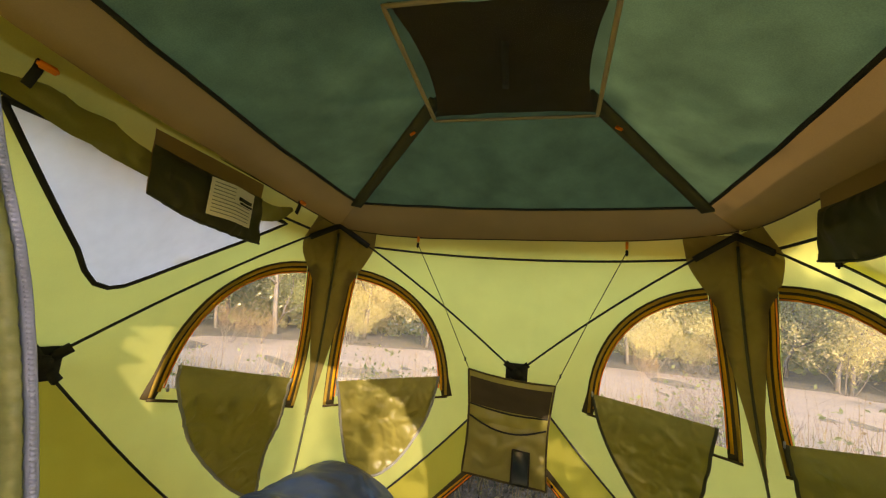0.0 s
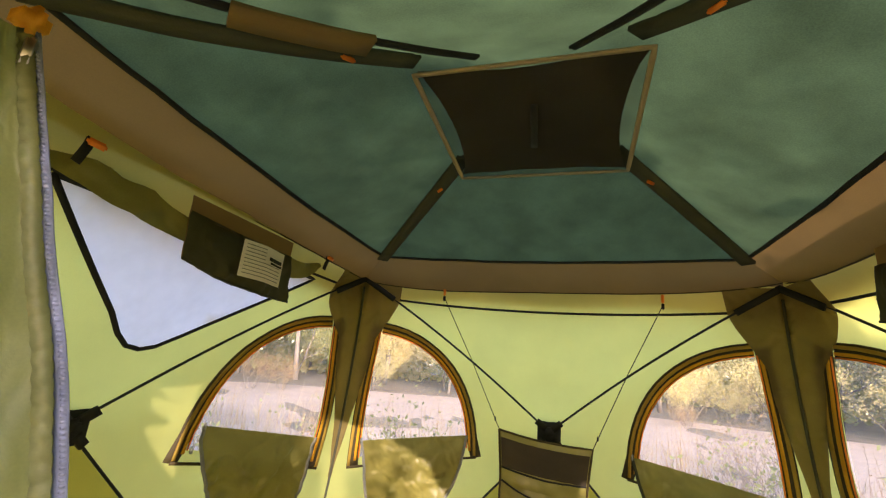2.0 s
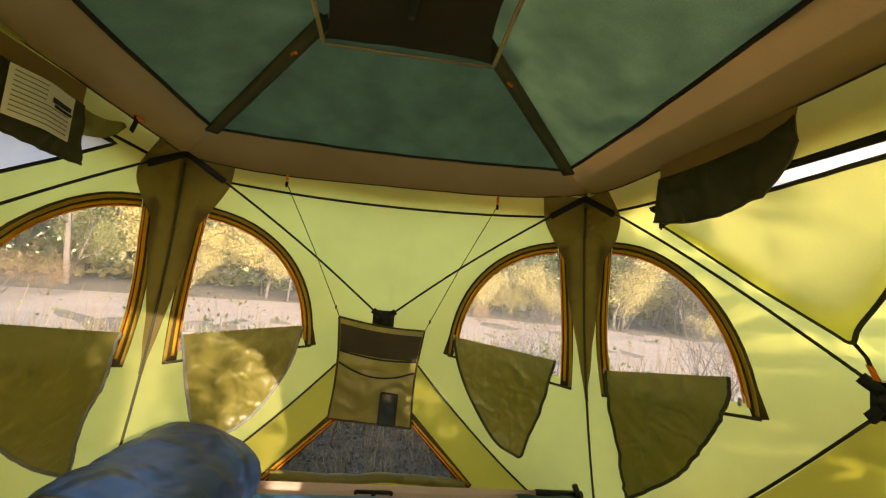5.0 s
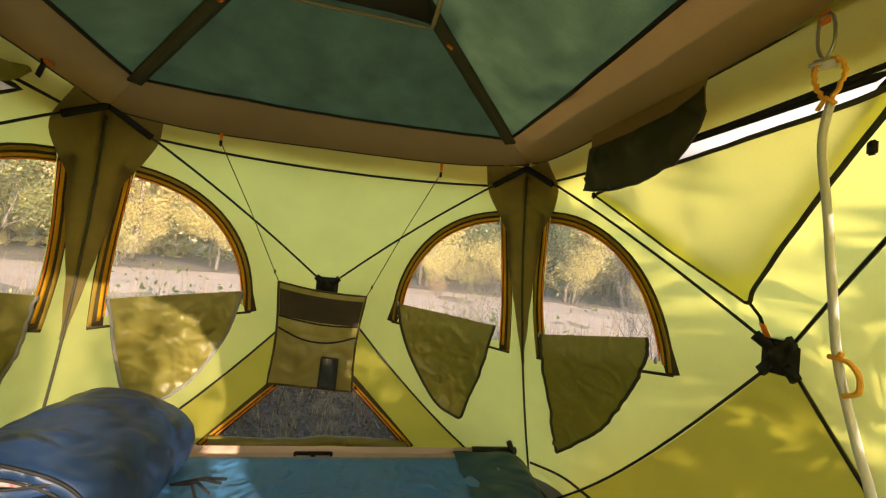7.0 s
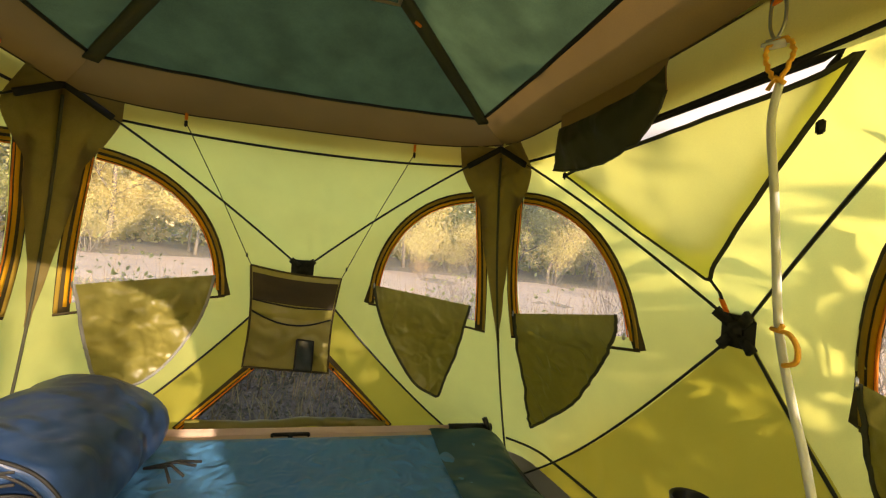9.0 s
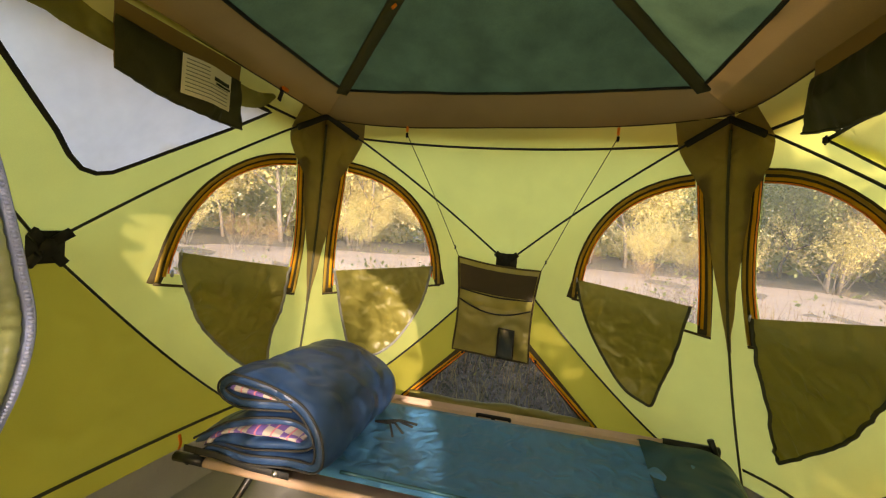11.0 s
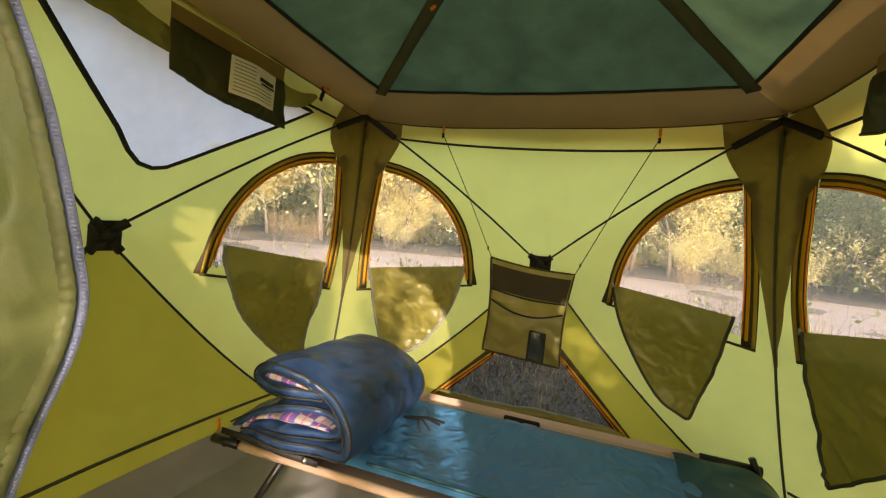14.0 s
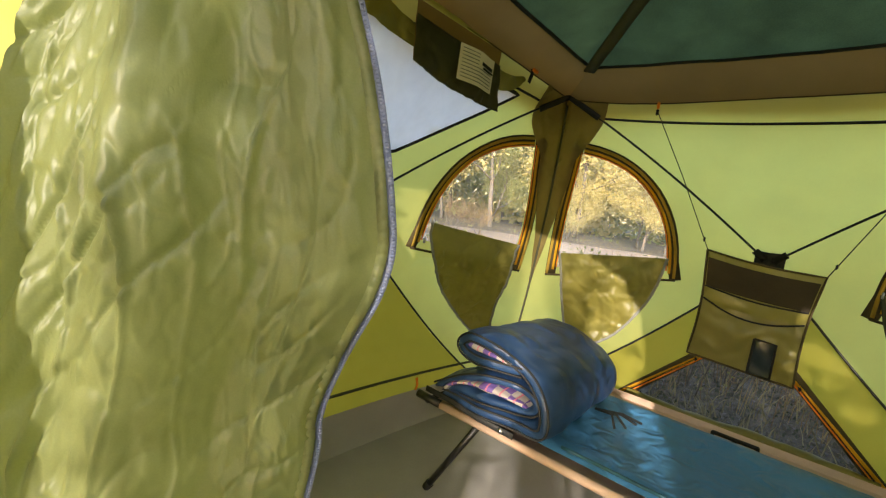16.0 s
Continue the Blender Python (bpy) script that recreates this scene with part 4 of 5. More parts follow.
part("heading", label_bar(0.07, 0.15, 1.727, 0.012, SHADE), SHADE, lab, "black printed bar")
part("heading", label_bar(0.08, 0.155, 1.714, 0.007, SHADE), SHADE, lab, "black printed bar")
for k in range(9):
    part("print_line", label_bar(-0.028, 0.05 if k < 4 else 0.145, 1.752 - k * 0.0115, 0.0025, GREYTAPE), GREYTAPE, lab)
right_pouch, _ = build_pouch("right", -0.30, 0.213, 1.832, [(-0.30, 1.635), (-0.249, 1.626), (-0.13, 1.61), (-0.01, 1.614), (0.126, 1.636), (0.192, 1.70), (0.213, 1.75)], 0.90,
                             "hanging_pouch", "crumpled dark olive gear pouch hanging from the border", 6.0)

# the other upper window: its cover still zipped up but for the top
cover = thing("window_cover", on_wall("right", 0, 1.3), "lime window cover hanging a little open at the top", "window cover")
CO = smooth_loop([(-0.514, 1.67), (-0.3, 1.685), (0.007, 1.694), (0.247, 1.702), (0.448, 1.711), (0.545, 1.726)], 5, False) + smooth_loop(
    [(0.545, 1.726), (0.356, 1.589), (0.213, 1.475), (0.05, 1.345), (0.0, 1.298), (-0.05, 1.33), (-0.238, 1.46), (-0.514, 1.67)], 5, False)[1:-1]


def cover_lift(u, z):
    d = max(0.0, 1.73 - z)
    tuck = 0.02 * math.sin(max(0, (1.55 - z)) * 9) + 0.008 * noise.noise(Vector((u * 12, z * 4, 5)))
    return on_wall("right", u, z, 0.02 + 0.02 * min(1, d * 6) + tuck * 0.6)


part("panel", cloth(CO, [], 0.025, cover_lift), LIME, cover)
edge = resample(CO, 0.03)
part("binding", band([cover_lift(u, z) for u, z in edge + edge[:1]], [wall_normal("right", u, z) for u, z in edge + edge[:1]], 0.012, 0.004), SLEEVE, cover, "dark binding")
part("strap", band([cover_lift(0.005, 1.30), on_wall("right", 0.004, 1.26, 0.035), on_wall("right", 0.0, 1.235, 0.035)], inward("right"), 0.012, 0.003), BLACK, cover)
part("loop", band([on_wall("right", 0.0, 1.24, 0.036), on_wall("right", -0.004, 1.20, 0.036)], inward("right"), 0.018, 0.004), ORANGE, cover, "orange loop")
part("tie", block(on_wall("right", 0.44, 1.63, 0.03), (0.012, 0.018, 0.03), 0.004), BLACK, cover, "black strap end")
part("tie", block(on_wall("right", -0.50, 1.665, 0.04), (0.015, 0.02, 0.03), 0.006), BLACK, cover, "black strap end")

# ---- roof vent ----
vent = thing("roof_vent", (0, 0, 2.15), "dark roof vent cover in a tan taped frame", "roof vent")


def vent_point(x, y, drop=0.0):
    yy = 0.047 + y * 0.27
    return Vector((0.013 + x * 0.281, yy, 2.104 + (0.317 - yy) / 0.54 * 0.036 - drop - 0.012 * (1 - x * x) * (1 - y * y)))


ring = [(-1, -1), (1, -1), (1, 1), (-1, 1)]
loop = [vent_point(*p) for p in resample(ring, 0.1)]
part("frame", band(loop + loop[:2], (0, 0, -1), 0.014, 0.004), material("tan_tape", (0.42, 0.33, 0.2), 0.7, 0.3, None, 400, 0.15, 0.3), vent, "tan binding tape")
part("net", cloth(ring, [], 0.15, lambda x, y: vent_point(x, y, -0.004)), material("vent_net", (0.03, 0.03, 0.025), 0.8, 0, None, 800, 0.2, 0.1, clear=0.75), vent, "dark net")
bow = []
for (x0, y0), (x1, y1) in zip(ring, ring[1:] + ring[:1]):
    for k in range(10):
        t = k / 10
        x, y = x0 + (x1 - x0) * t, y0 + (y1 - y0) * t
        s = 1 - (0.16 if abs(x1 - x0) < 0.1 else 0.09) * math.sin(math.pi * t) ** 0.6
        bow.append((x * s if abs(x1 - x0) < 0.1 else x * 0.97, y * s if abs(y1 - y0) < 0.1 else y * 0.97))
part("cover", cloth(bow, [], 0.12, lambda x, y: vent_point(x, y, -0.012 + 0.006 * noise.noise(Vector((x * 3, y * 3, 0))))), DARK, vent, "near-black cloth cover")
part("strap", band([vent_point(-0.02 + 0.06 * t, 0.25 - 0.75 * t, 0.006 + 0.01 * math.sin(t * 3)) for t in np.linspace(0, 1, 8)], (0, 0, -1), 0.02, 0.003), BLACK, vent, "black pull strap")

# poles and a brown sleeve on the roof side over the door
def roof_line(a, b, n=12, drop=0.012):
    pts = []
    for t in np.linspace(0, 1, n):
        x, y = a[0] + (b[0] - a[0]) * t, a[1] + (b[1] - a[1]) * t
        pts.append(roof_point(x, y) - Vector((0, 0, drop)))
    return pts


for a, b in (((-0.10, -0.24), (-0.56, -0.755)), ((0.12, -0.21), (0.47, -0.755))):
    rod = thing("roof_rod", roof_line(a, b)[-1], "thin dark rod under the tent roof over the door", "tent rod", "roof rods over the door")
    part("strip", band(roof_line(a, b), (0, 0, -1), 0.018, 0.006), BLACK, rod)
sl = thing("rod_sleeve", (-0.4, -0.43, 2.07), "brown cloth sleeve on a roof rod", "rod sleeve")
part("sleeve", band(roof_line((-0.28, -0.43), (-0.45, -0.625), 8, 0.022), (0, 0, -1), 0.06, 0.012), BROWN, sl)

# ---- hanging organizer on its cords ----
TL, TR, BL, BR = Vector((-0.20, 1.018, 1.18)), Vector((0.204, 1.033, 1.141)), Vector((-0.211, 1.082, 0.70)), Vector((0.179, 1.044, 0.684))


def organizer_point(s, r, out=0.0):
    p = TL.lerp(TR, s).lerp(BL.lerp(BR, s), r)
    p.z -= 0.012 * math.sin(math.pi * s) * (1 - r)
    pinch = 0.03 * math.sin(math.pi * r)
    p.x += pinch * (0.5 - s)
    n = 0.006 * noise.noise(Vector((s * 4, r * 5, 9))) + 0.018 * abs(noise.noise(Vector((s * 5 + r * 3, r * 6 - s * 2, 4))))
    return p + Vector((0, -1, 0.05)) * (out + n)


def organizer_sheet(s0, s1, r0, r1, out, n=14, puff=0.0):
    verts, faces = [], []
    for i in range(n):
        for j in range(n):
            a, b = i / (n - 1), j / (n - 1)
            verts.append(organizer_point(s0 + (s1 - s0) * a, r0 + (r1 - r0) * b, out + puff * math.sin(math.pi * a) * math.sin(math.pi * min(1, b + 0.15))))
    for i in range(n - 1):
        for j in range(n - 1):
            faces.append((i * n + j, i * n + j + 1, i * n + n + j + 1, i * n + n + j))
    return verts, faces


org = thing("hanging_organizer", BL.lerp(BR, 0.5), "olive cloth organizer with net pocket hung on two cords", "organizer")
part("panel", organizer_sheet(0, 1, 0, 1, 0.0, 34), OLIVE, org)
net = part("net_pocket", organizer_sheet(0.02, 0.98, 0.06, 0.32, 0.006, 12, 0.006), DARK, org, "dark net pocket")
low_pocket = part("lower_pocket", organizer_sheet(0.02, 0.98, 0.46, 0.98, 0.006, 30, 0.022), OLIVE, org, "olive pocket")
part("pocket_edge", tube([organizer_point(s, 0.32 + 0.02 * math.sin(s * 3), 0.012) for s in np.linspace(0.02, 0.98, 12)], 0.004, 6), BLACK, net)
part("elastic", tube([organizer_point(s, 0.43 + 0.09 * math.sin(math.pi * s), 0.012 + 0.02 * math.sin(math.pi * s)) for s in np.linspace(0.02, 0.98, 14)], 0.004, 6), BLACK, low_pocket, "sagging black elastic")
rimline = [organizer_point(s, 0, 0.003) for s in np.linspace(0, 1, 10)] + [organizer_point(1, r, 0.003) for r in np.linspace(0.1, 1, 10)] + [
    organizer_point(s, 1, 0.003) for s in np.linspace(0.9, 0, 10)] + [organizer_point(0, r, 0.003) for r in np.linspace(0.9, 0, 10)]
part("binding", tube(rimline, 0.005, 6), TAPE, org, "dark binding")
PHONE = material("dark_glass", (0.02, 0.025, 0.025), 0.2, 0, None, 20, 0.6, 0.2, crease=9.0, spec=0.5)
clear = part("clear_pocket", organizer_sheet(0.60, 0.80, 0.66, 0.98, 0.03, 8), PHONE, org, "glossy dark clear pocket")
ph = [organizer_point(s, r, 0.033) for s, r in ((0.60, 0.66), (0.80, 0.66), (0.80, 0.98), (0.60, 0.98), (0.60, 0.66))]
part("pocket_frame", tube(ph, 0.005, 6), BLACK, clear, "black pocket frame")
for s, q in ((-0.484, TL), (0.487, TR)):
    cord = thing("guy_line", (s, 0.925, 1.79), "thin dark cord from an orange toggle", "cord", "organizer cords")
    a = Vector((s, 0.925, 1.80))
    part("cord", tube([a - Vector((0, 0, 0.04)), a.lerp(q, 0.5) - Vector((0, 0, 0.008)), q], 0.002, 6), SLEEVE, cord)
    part("toggle", block(a - Vector((0, 0, 0.012)), (0.012, 0.012, 0.04), 0.004), ORANGE, cord, "orange loop")
    part("hook", block(a - Vector((0, 0, 0.045)), (0.012, 0.01, 0.03), 0.004), BLACK, cord, "black hook")
    part("adjuster", block(a.lerp(q, 0.93), (0.008, 0.008, 0.022), 0.003), BLACK, cord, "black cord adjuster")
for s in (-1, 1):
    guy = thing("window_guy", on_wall("back", s * 0.52, 0.33, 0.03), "thin black cord by the low vent", "cord", "vent cords")
    part("cord", tube([on_wall("back", s * 0.20, 0.62, 0.04), on_wall("back", s * 0.36, 0.47, 0.05), on_wall("back", s * 0.53, 0.30, 0.03)], 0.002, 6), BLACK, guy)
    part("stopper", block(on_wall("back", s * 0.21, 0.61, 0.04), (0.012, 0.012, 0.02), 0.004), BLACK, guy)
lowroll = thing("rolled_vent_cover", on_wall("back", 0, 0.3, 0.03), "olive vent cover rolled along the low window", "window cover")
part("roll", tube([on_wall("back", u, 0.315 + 0.008 * math.sin(u * 9), 0.03) + Vector((0, 0, 0.006 * noise.noise(Vector((u * 8, 0, 0))))) for u in np.linspace(-0.50, 0.52, 30)],
                  [0.026 + 0.006 * noise.noise(Vector((u * 11, 3, 0))) for u in np.linspace(-0.50, 0.52, 30)], 12), OLIVE, lowroll)

# ---- white strap on a carabiner ----
st = thing("hanging_strap", (0.95, -0.48, 1.86), "white strap with orange cord hanging from a carabiner", "strap")
part("loop", band([(0.925, -0.452, 1.90), (0.924, -0.455, 1.86), (0.922, -0.456, 1.835)], (-1, 0, 0), 0.022, 0.004), ORANGE, st, "orange webbing loop")
part("carabiner", tube(smooth_loop([(0.922, -0.45, 1.845), (0.922, -0.448, 1.795), (0.922, -0.462, 1.767), (0.922, -0.477, 1.795), (0.922, -0.472, 1.845)], 5) + [(0.922, -0.45, 1.845)], 0.003, 6), METAL, st, "steel carabiner")
part("toggle", block((0.92, -0.464, 1.757), (0.02, 0.06, 0.02), 0.008, Matrix.Rotation(radians(12), 3, "X")), WHITE, st, "white plastic toggle")
LOOP = [(0.918, -0.452, 1.755), (0.917, -0.449, 1.733), (0.917, -0.458, 1.705), (0.918, -0.476, 1.682), (0.917, -0.496, 1.71), (0.917, -0.500, 1.732), (0.918, -0.484, 1.757)]
part("cord_loop", tube([(x, y + 0.002 * math.sin(i * 1.9), z + 0.002 * math.cos(i * 1.9)) for i, (x, y, z) in enumerate(smooth_loop(LOOP, 6) + [LOOP[0]])], 0.0042, 6), CORD, st, "twisted orange cord")
part("cord_tail", tube([(0.915, -0.49, 1.672), (0.913, -0.475, 1.688), (0.913, -0.460, 1.668)], 0.0045, 6), CORD, st)
line = smooth_loop([(0.920, -0.478, 1.68), (0.924, -0.465, 1.63), (0.925, -0.465, 1.58), (0.925, -0.479, 1.484), (0.925, -0.495, 1.34), (0.925, -0.510, 1.221), (0.928, -0.541, 1.099), (0.93, -0.578, 0.973), (0.94, -0.67, 0.55), (0.95, -0.76, 0.02)], 5, False)
part("strap", band(line, (-1, -0.25, 0), 0.013, 0.006), WHITE, st, "white flat strap")
part("cord_hook", tube(smooth_loop([(0.918, -0.512, 1.226), (0.918, -0.532, 1.224), (0.917, -0.548, 1.204), (0.917, -0.547, 1.179), (0.919, -0.525, 1.168)], 5, False), 0.0045, 6), CORD, st, "orange cord hook")
part("cord_hook", tube([(0.918, -0.500, 1.228), (0.917, -0.515, 1.226), (0.916, -0.522, 1.238)], 0.0045, 6), CORD, st)


# ---- outside: dry ground, sandy track, grass, shrubs, trees ----
GROUND = material("dry_ground", (0.20, 0.165, 0.125), 0.95, 0, None, 14, 0.45, 0.8, blotch=0.8)
SAND = material("sandy_track", (0.47, 0.37, 0.29), 0.95, 0, None, 10, 0.15, 0.5, blotch=0.7)
BARK = material("grey_bark", (0.2, 0.17, 0.14), 0.9, 0, None, 40, 0.35, 0.6)
BIRCH = material("birch_bark", (0.6, 0.57, 0.52), 0.8, 0, None, 20, 0.4, 0.4, blotch=9)


def ground_height(x, y):
    r = math.hypot(x, y)
    return -0.03 if r < 2.1 else -0.03 + 0.05 * noise.noise(Vector((x * 0.6, y * 0.6, 0))) * min(1, r - 2.1) + 0.004 * max(0, r - 14)


def ground_sheet(rings, spokes):
    verts, faces = [], []
    for r in rings:
        for k in range(spokes):
            a = 2 * math.pi * k / spokes
            x, y = r * math.cos(a), r * math.sin(a)
            verts.append((x, y, ground_height(x, y)))
    for i in range(len(rings) - 1):
        for k in range(spokes):
            j = (k + 1) % spokes
            faces.append((i * spokes + k, i * spokes + j, i * spokes + spokes + j, i * spokes + spokes + k))
    return verts, faces


tagged(new("ground", mesh_of("ground", *ground_sheet([0.01, 1.2, 1.6, 2, 2.4, 2.8, 3.3, 4, 5, 6.2, 7.6, 9.5, 12, 15, 20, 28, 40, 60, 100, 250, 900, 2500], 96), GROUND)),
       "dry stony autumn ground with sparse grass", "ground", kind="structure")

verts, faces = [], []
for i in range(60):
    a = radians(-35 + 190 * i / 59)
    for k in range(8):
        r = 5.4 + 17.0 * k / 7 + 0.5 * noise.noise(Vector((a * 3, k * 0.4, 0)))
        x, y = r * math.cos(a), r * math.sin(a)
        verts.append((x, y, ground_height(x, y) + 0.012))
for i in range(59):
    for k in range(7):
        faces.append((i * 8 + k, i * 8 + k + 1, i * 8 + k + 9, i * 8 + k + 8))
tagged(new("road", mesh_of("road", verts, faces, SAND)), "pale sandy track across the clearing", "track", kind="structure")


def leaf_material(name, low, high):
    m = bpy.data.materials.new(name)
    m.use_nodes = True
    nt = m.node_tree
    geo = nt.nodes.new("ShaderNodeNewGeometry")
    ramp = nt.nodes.new("ShaderNodeValToRGB")
    ramp.color_ramp.elements[0].color, ramp.color_ramp.elements[1].color = (*low, 1), (*high, 1)
    nt.links.new(geo.outputs["Random Per Island"], ramp.inputs[0])
    b, shine, mix = nt.nodes["Principled BSDF"], nt.nodes.new("ShaderNodeBsdfTranslucent"), nt.nodes.new("ShaderNodeMixShader")
    mix.inputs[0].default_value = 0.4
    b.inputs["Roughness"].default_value = 0.6
    nt.links.new(ramp.outputs[0], b.inputs["Base Color"])
    nt.links.new(ramp.outputs[0], shine.inputs["Color"])
    nt.links.new(b.outputs[0], mix.inputs[1])
    nt.links.new(shine.outputs[0], mix.inputs[2])
    nt.links.new(mix.outputs[0], nt.nodes["Material Output"].inputs["Surface"])
    return m


GOLD = leaf_material("golden_leaves", (0.52, 0.44, 0.13), (0.76, 0.68, 0.32))
MOSS = leaf_material("olive_leaves", (0.24, 0.28, 0.08), (0.50, 0.50, 0.20))
RUST = leaf_material("rust_leaves", (0.34, 0.20, 0.10), (0.56, 0.40, 0.18))
STRAW = leaf_material("straw_grass", (0.32, 0.26, 0.13), (0.60, 0.50, 0.28))
WEED = leaf_material("low_weeds", (0.10, 0.12, 0.06), (0.33, 0.27, 0.23))


def leaf(verts, faces, p, size, rnd):
    n = Vector((rnd.gauss(0, 1), rnd.gauss(0, 1), rnd.gauss(0, 1))).normalized()
    a = n.orthogonal().normalized()
    a.rotate(Matrix.Rotation(rnd.uniform(0, 6.28), 3, n))
    b = n.cross(a)
    k = len(verts)
    verts += [p - a * size, p + b * size * 0.55 - a * 0.1 * size, p + a * size, p - b * size * 0.55 - a * 0.1 * size]
    faces.append((k, k + 1, k + 2, k + 3))


def branch(wood, tips, p, d, length, radius, level, rnd, bend=0.25):
    pts, radii = [p], [radius]
    steps = 5
    for i in range(steps):
        d = (d + Vector((rnd.gauss(0, bend), rnd.gauss(0, bend), rnd.gauss(0, bend) + 0.05))).normalized()
        p = p + d * length / steps
        pts.append(p)
        radii.append(radius * (1 - 0.75 * (i + 1) / steps))
        if level > 0 and i >= 1:
            for _ in range(2 if level > 1 else 1):
                turn = Vector((rnd.gauss(0, 1), rnd.gauss(0, 1), rnd.gauss(0.3, 0.6))).normalized()
                branch(wood, tips, p, (d + turn * 0.9).normalized(), length * rnd.uniform(0.4, 0.65), radii[-1] * 0.6, level - 1, rnd, bend)
        if level <= 1:
            tips.append(p)
    wood.append(tube(pts, radii, 5))


def build_plant(name, label, category, height, stems, level, leaves, size, mats, wood_mat, seed, spread=0.5, group="", trunk=0.02, loose=2.2):
    rnd = random.Random(seed)
    wood, tips = [], []
    for k in range(stems):
        a = rnd.uniform(0, 6.28)
        lean = Vector((math.cos(a), math.sin(a), 0)) * rnd.uniform(0.1, spread)
        start = Vector((math.cos(a), math.sin(a), 0)) * (rnd.uniform(0, 0.2) if stems > 1 else 0)
        branch(wood, tips, start, (Vector((0, 0, 1)) + lean).normalized(), height * rnd.uniform(0.7, 1.0), trunk, level, rnd, 0.14)
    plant = thing(name, (0, 0, 0), label, category, group)
    part("stems" if stems > 1 else "trunk", joined(*wood), wood_mat, plant)
    verts, faces = [], []
    for _ in range(leaves):
        t = rnd.choice(tips)
        leaf(verts, faces, t + Vector((rnd.gauss(0, 1), rnd.gauss(0, 1), rnd.gauss(0, 1))) * size * loose, size * rnd.uniform(0.6, 1.2), rnd)
    ob = part("crown", (verts, faces), mats, plant)
    return plant


def scatter(master, spots, seed):
    rnd = random.Random(seed)
    for i, (x, y, s) in enumerate(spots):
        m = Matrix.Translation((x, y, ground_height(x, y) - 0.03)) @ Matrix.Rotation(rnd.uniform(0, 6.28), 4, "Z")
        if i == 0:
            master.matrix_basis = m @ Matrix.Scale(s, 4)
        else:
            o = copy_thing(master, m)
            o.scale = (s, s, s)


rnd = random.Random(11)


def ring_spots(n, a0, a1, r0, r1, s0, s1):
    return [((r := rnd.uniform(r0, r1)) * math.sin(a := radians(rnd.uniform(a0, a1))), r * math.cos(a), rnd.uniform(s0, s1)) for _ in range(n)]


gold_tree = build_plant("autumn_tree", "golden autumn tree at the edge of the clearing", "tree", 3.4, 1, 3, 11000, 0.055, GOLD, BARK, 3, 0.2, "autumn trees", 0.07, 3.2)
scatter(gold_tree, ring_spots(17, -95, 60, 23, 33, 0.9, 1.6) + ring_spots(16, -95, 85, 26, 42, 1.8, 2.8), 1)
green_tree = build_plant("autumn_tree", "olive green tree at the edge of the clearing", "tree", 3.6, 1, 3, 11000, 0.055, MOSS, BARK, 8, 0.2, "autumn trees", 0.075, 3.2)
scatter(green_tree, ring_spots(16, -100, 75, 23, 35, 0.9, 1.7) + ring_spots(18, -100, 90, 28, 46, 1.9, 3.0) + ring_spots(12, 10, 85, 26, 36, 1.6, 2.4), 2)
bush = build_plant("autumn_bush", "loose bush with yellowing leaves", "bush", 1.5, 7, 2, 3200, 0.034, GOLD, BARK, 5, 0.7, "autumn bushes", 0.014)
scatter(bush, ring_spots(18, -95, 60, 17, 25, 0.7, 1.5) + ring_spots(12, 5, 85, 19, 28, 1.2, 2.0), 3)
rust_bush = build_plant("autumn_bush", "loose bush with rust brown leaves", "bush", 1.4, 7, 2, 2400, 0.03, RUST, BARK, 6, 0.7, "autumn bushes", 0.014)
scatter(rust_bush, ring_spots(14, -90, 80, 14, 23, 0.5, 1.1), 4)
twig = build_plant("bare_shrub", "thin twiggy shrub with few yellow leaves", "shrub", 1.7, 13, 2, 520, 0.017, RUST, material("pale_twigs", (0.36, 0.29, 0.24), 0.9, 0, None, 60, 0.3, 0.4), 9, 0.55, "shrubs by the tent", 0.010)
scatter(twig, [(3.0, 1.3, 1.0), (3.5, 2.0, 1.15), (2.7, 2.2, 0.9), (4.2, 1.2, 1.2), (4.0, 2.9, 1.1), (5.0, 2.2, 1.3), (3.3, 0.5, 1.0), (4.6, 0.4, 1.2), (5.6, 3.6, 1.3),
               (2.2, 4.6, 0.7), (1.5, 4.2, 0.65), (4.6, -0.8, 1.1), (3.6, -0.5, 1.0)], 5)
weed = build_plant("tall_weed", "tall weed with small olive leaves", "weed", 0.75, 6, 1, 160, 0.02, MOSS, BARK, 12, 0.4, "weeds round the tent", 0.005)
scatter(weed, [(-0.9, 2.6, 1.2), (-0.5, 2.9, 1.2), (-1.2, 3.1, 1.3), (-0.2, 3.4, 1.1), (1.1, 2.7, 1.3), (1.5, 3.2, 1.3), (0.7, 3.3, 1.2), (-2.6, 1.6, 1.1), (-3.2, 0.9, 1.2), (-2.9, 2.3, 1.2),
               (-3.8, 1.8, 1.3), (2.2, 2.6, 1.3), (-1.7, 3.6, 1.3), (-2.4, 3.3, 1.2), (0.3, 3.8, 1.2), (1.9, 4.1, 1.3)], 6)
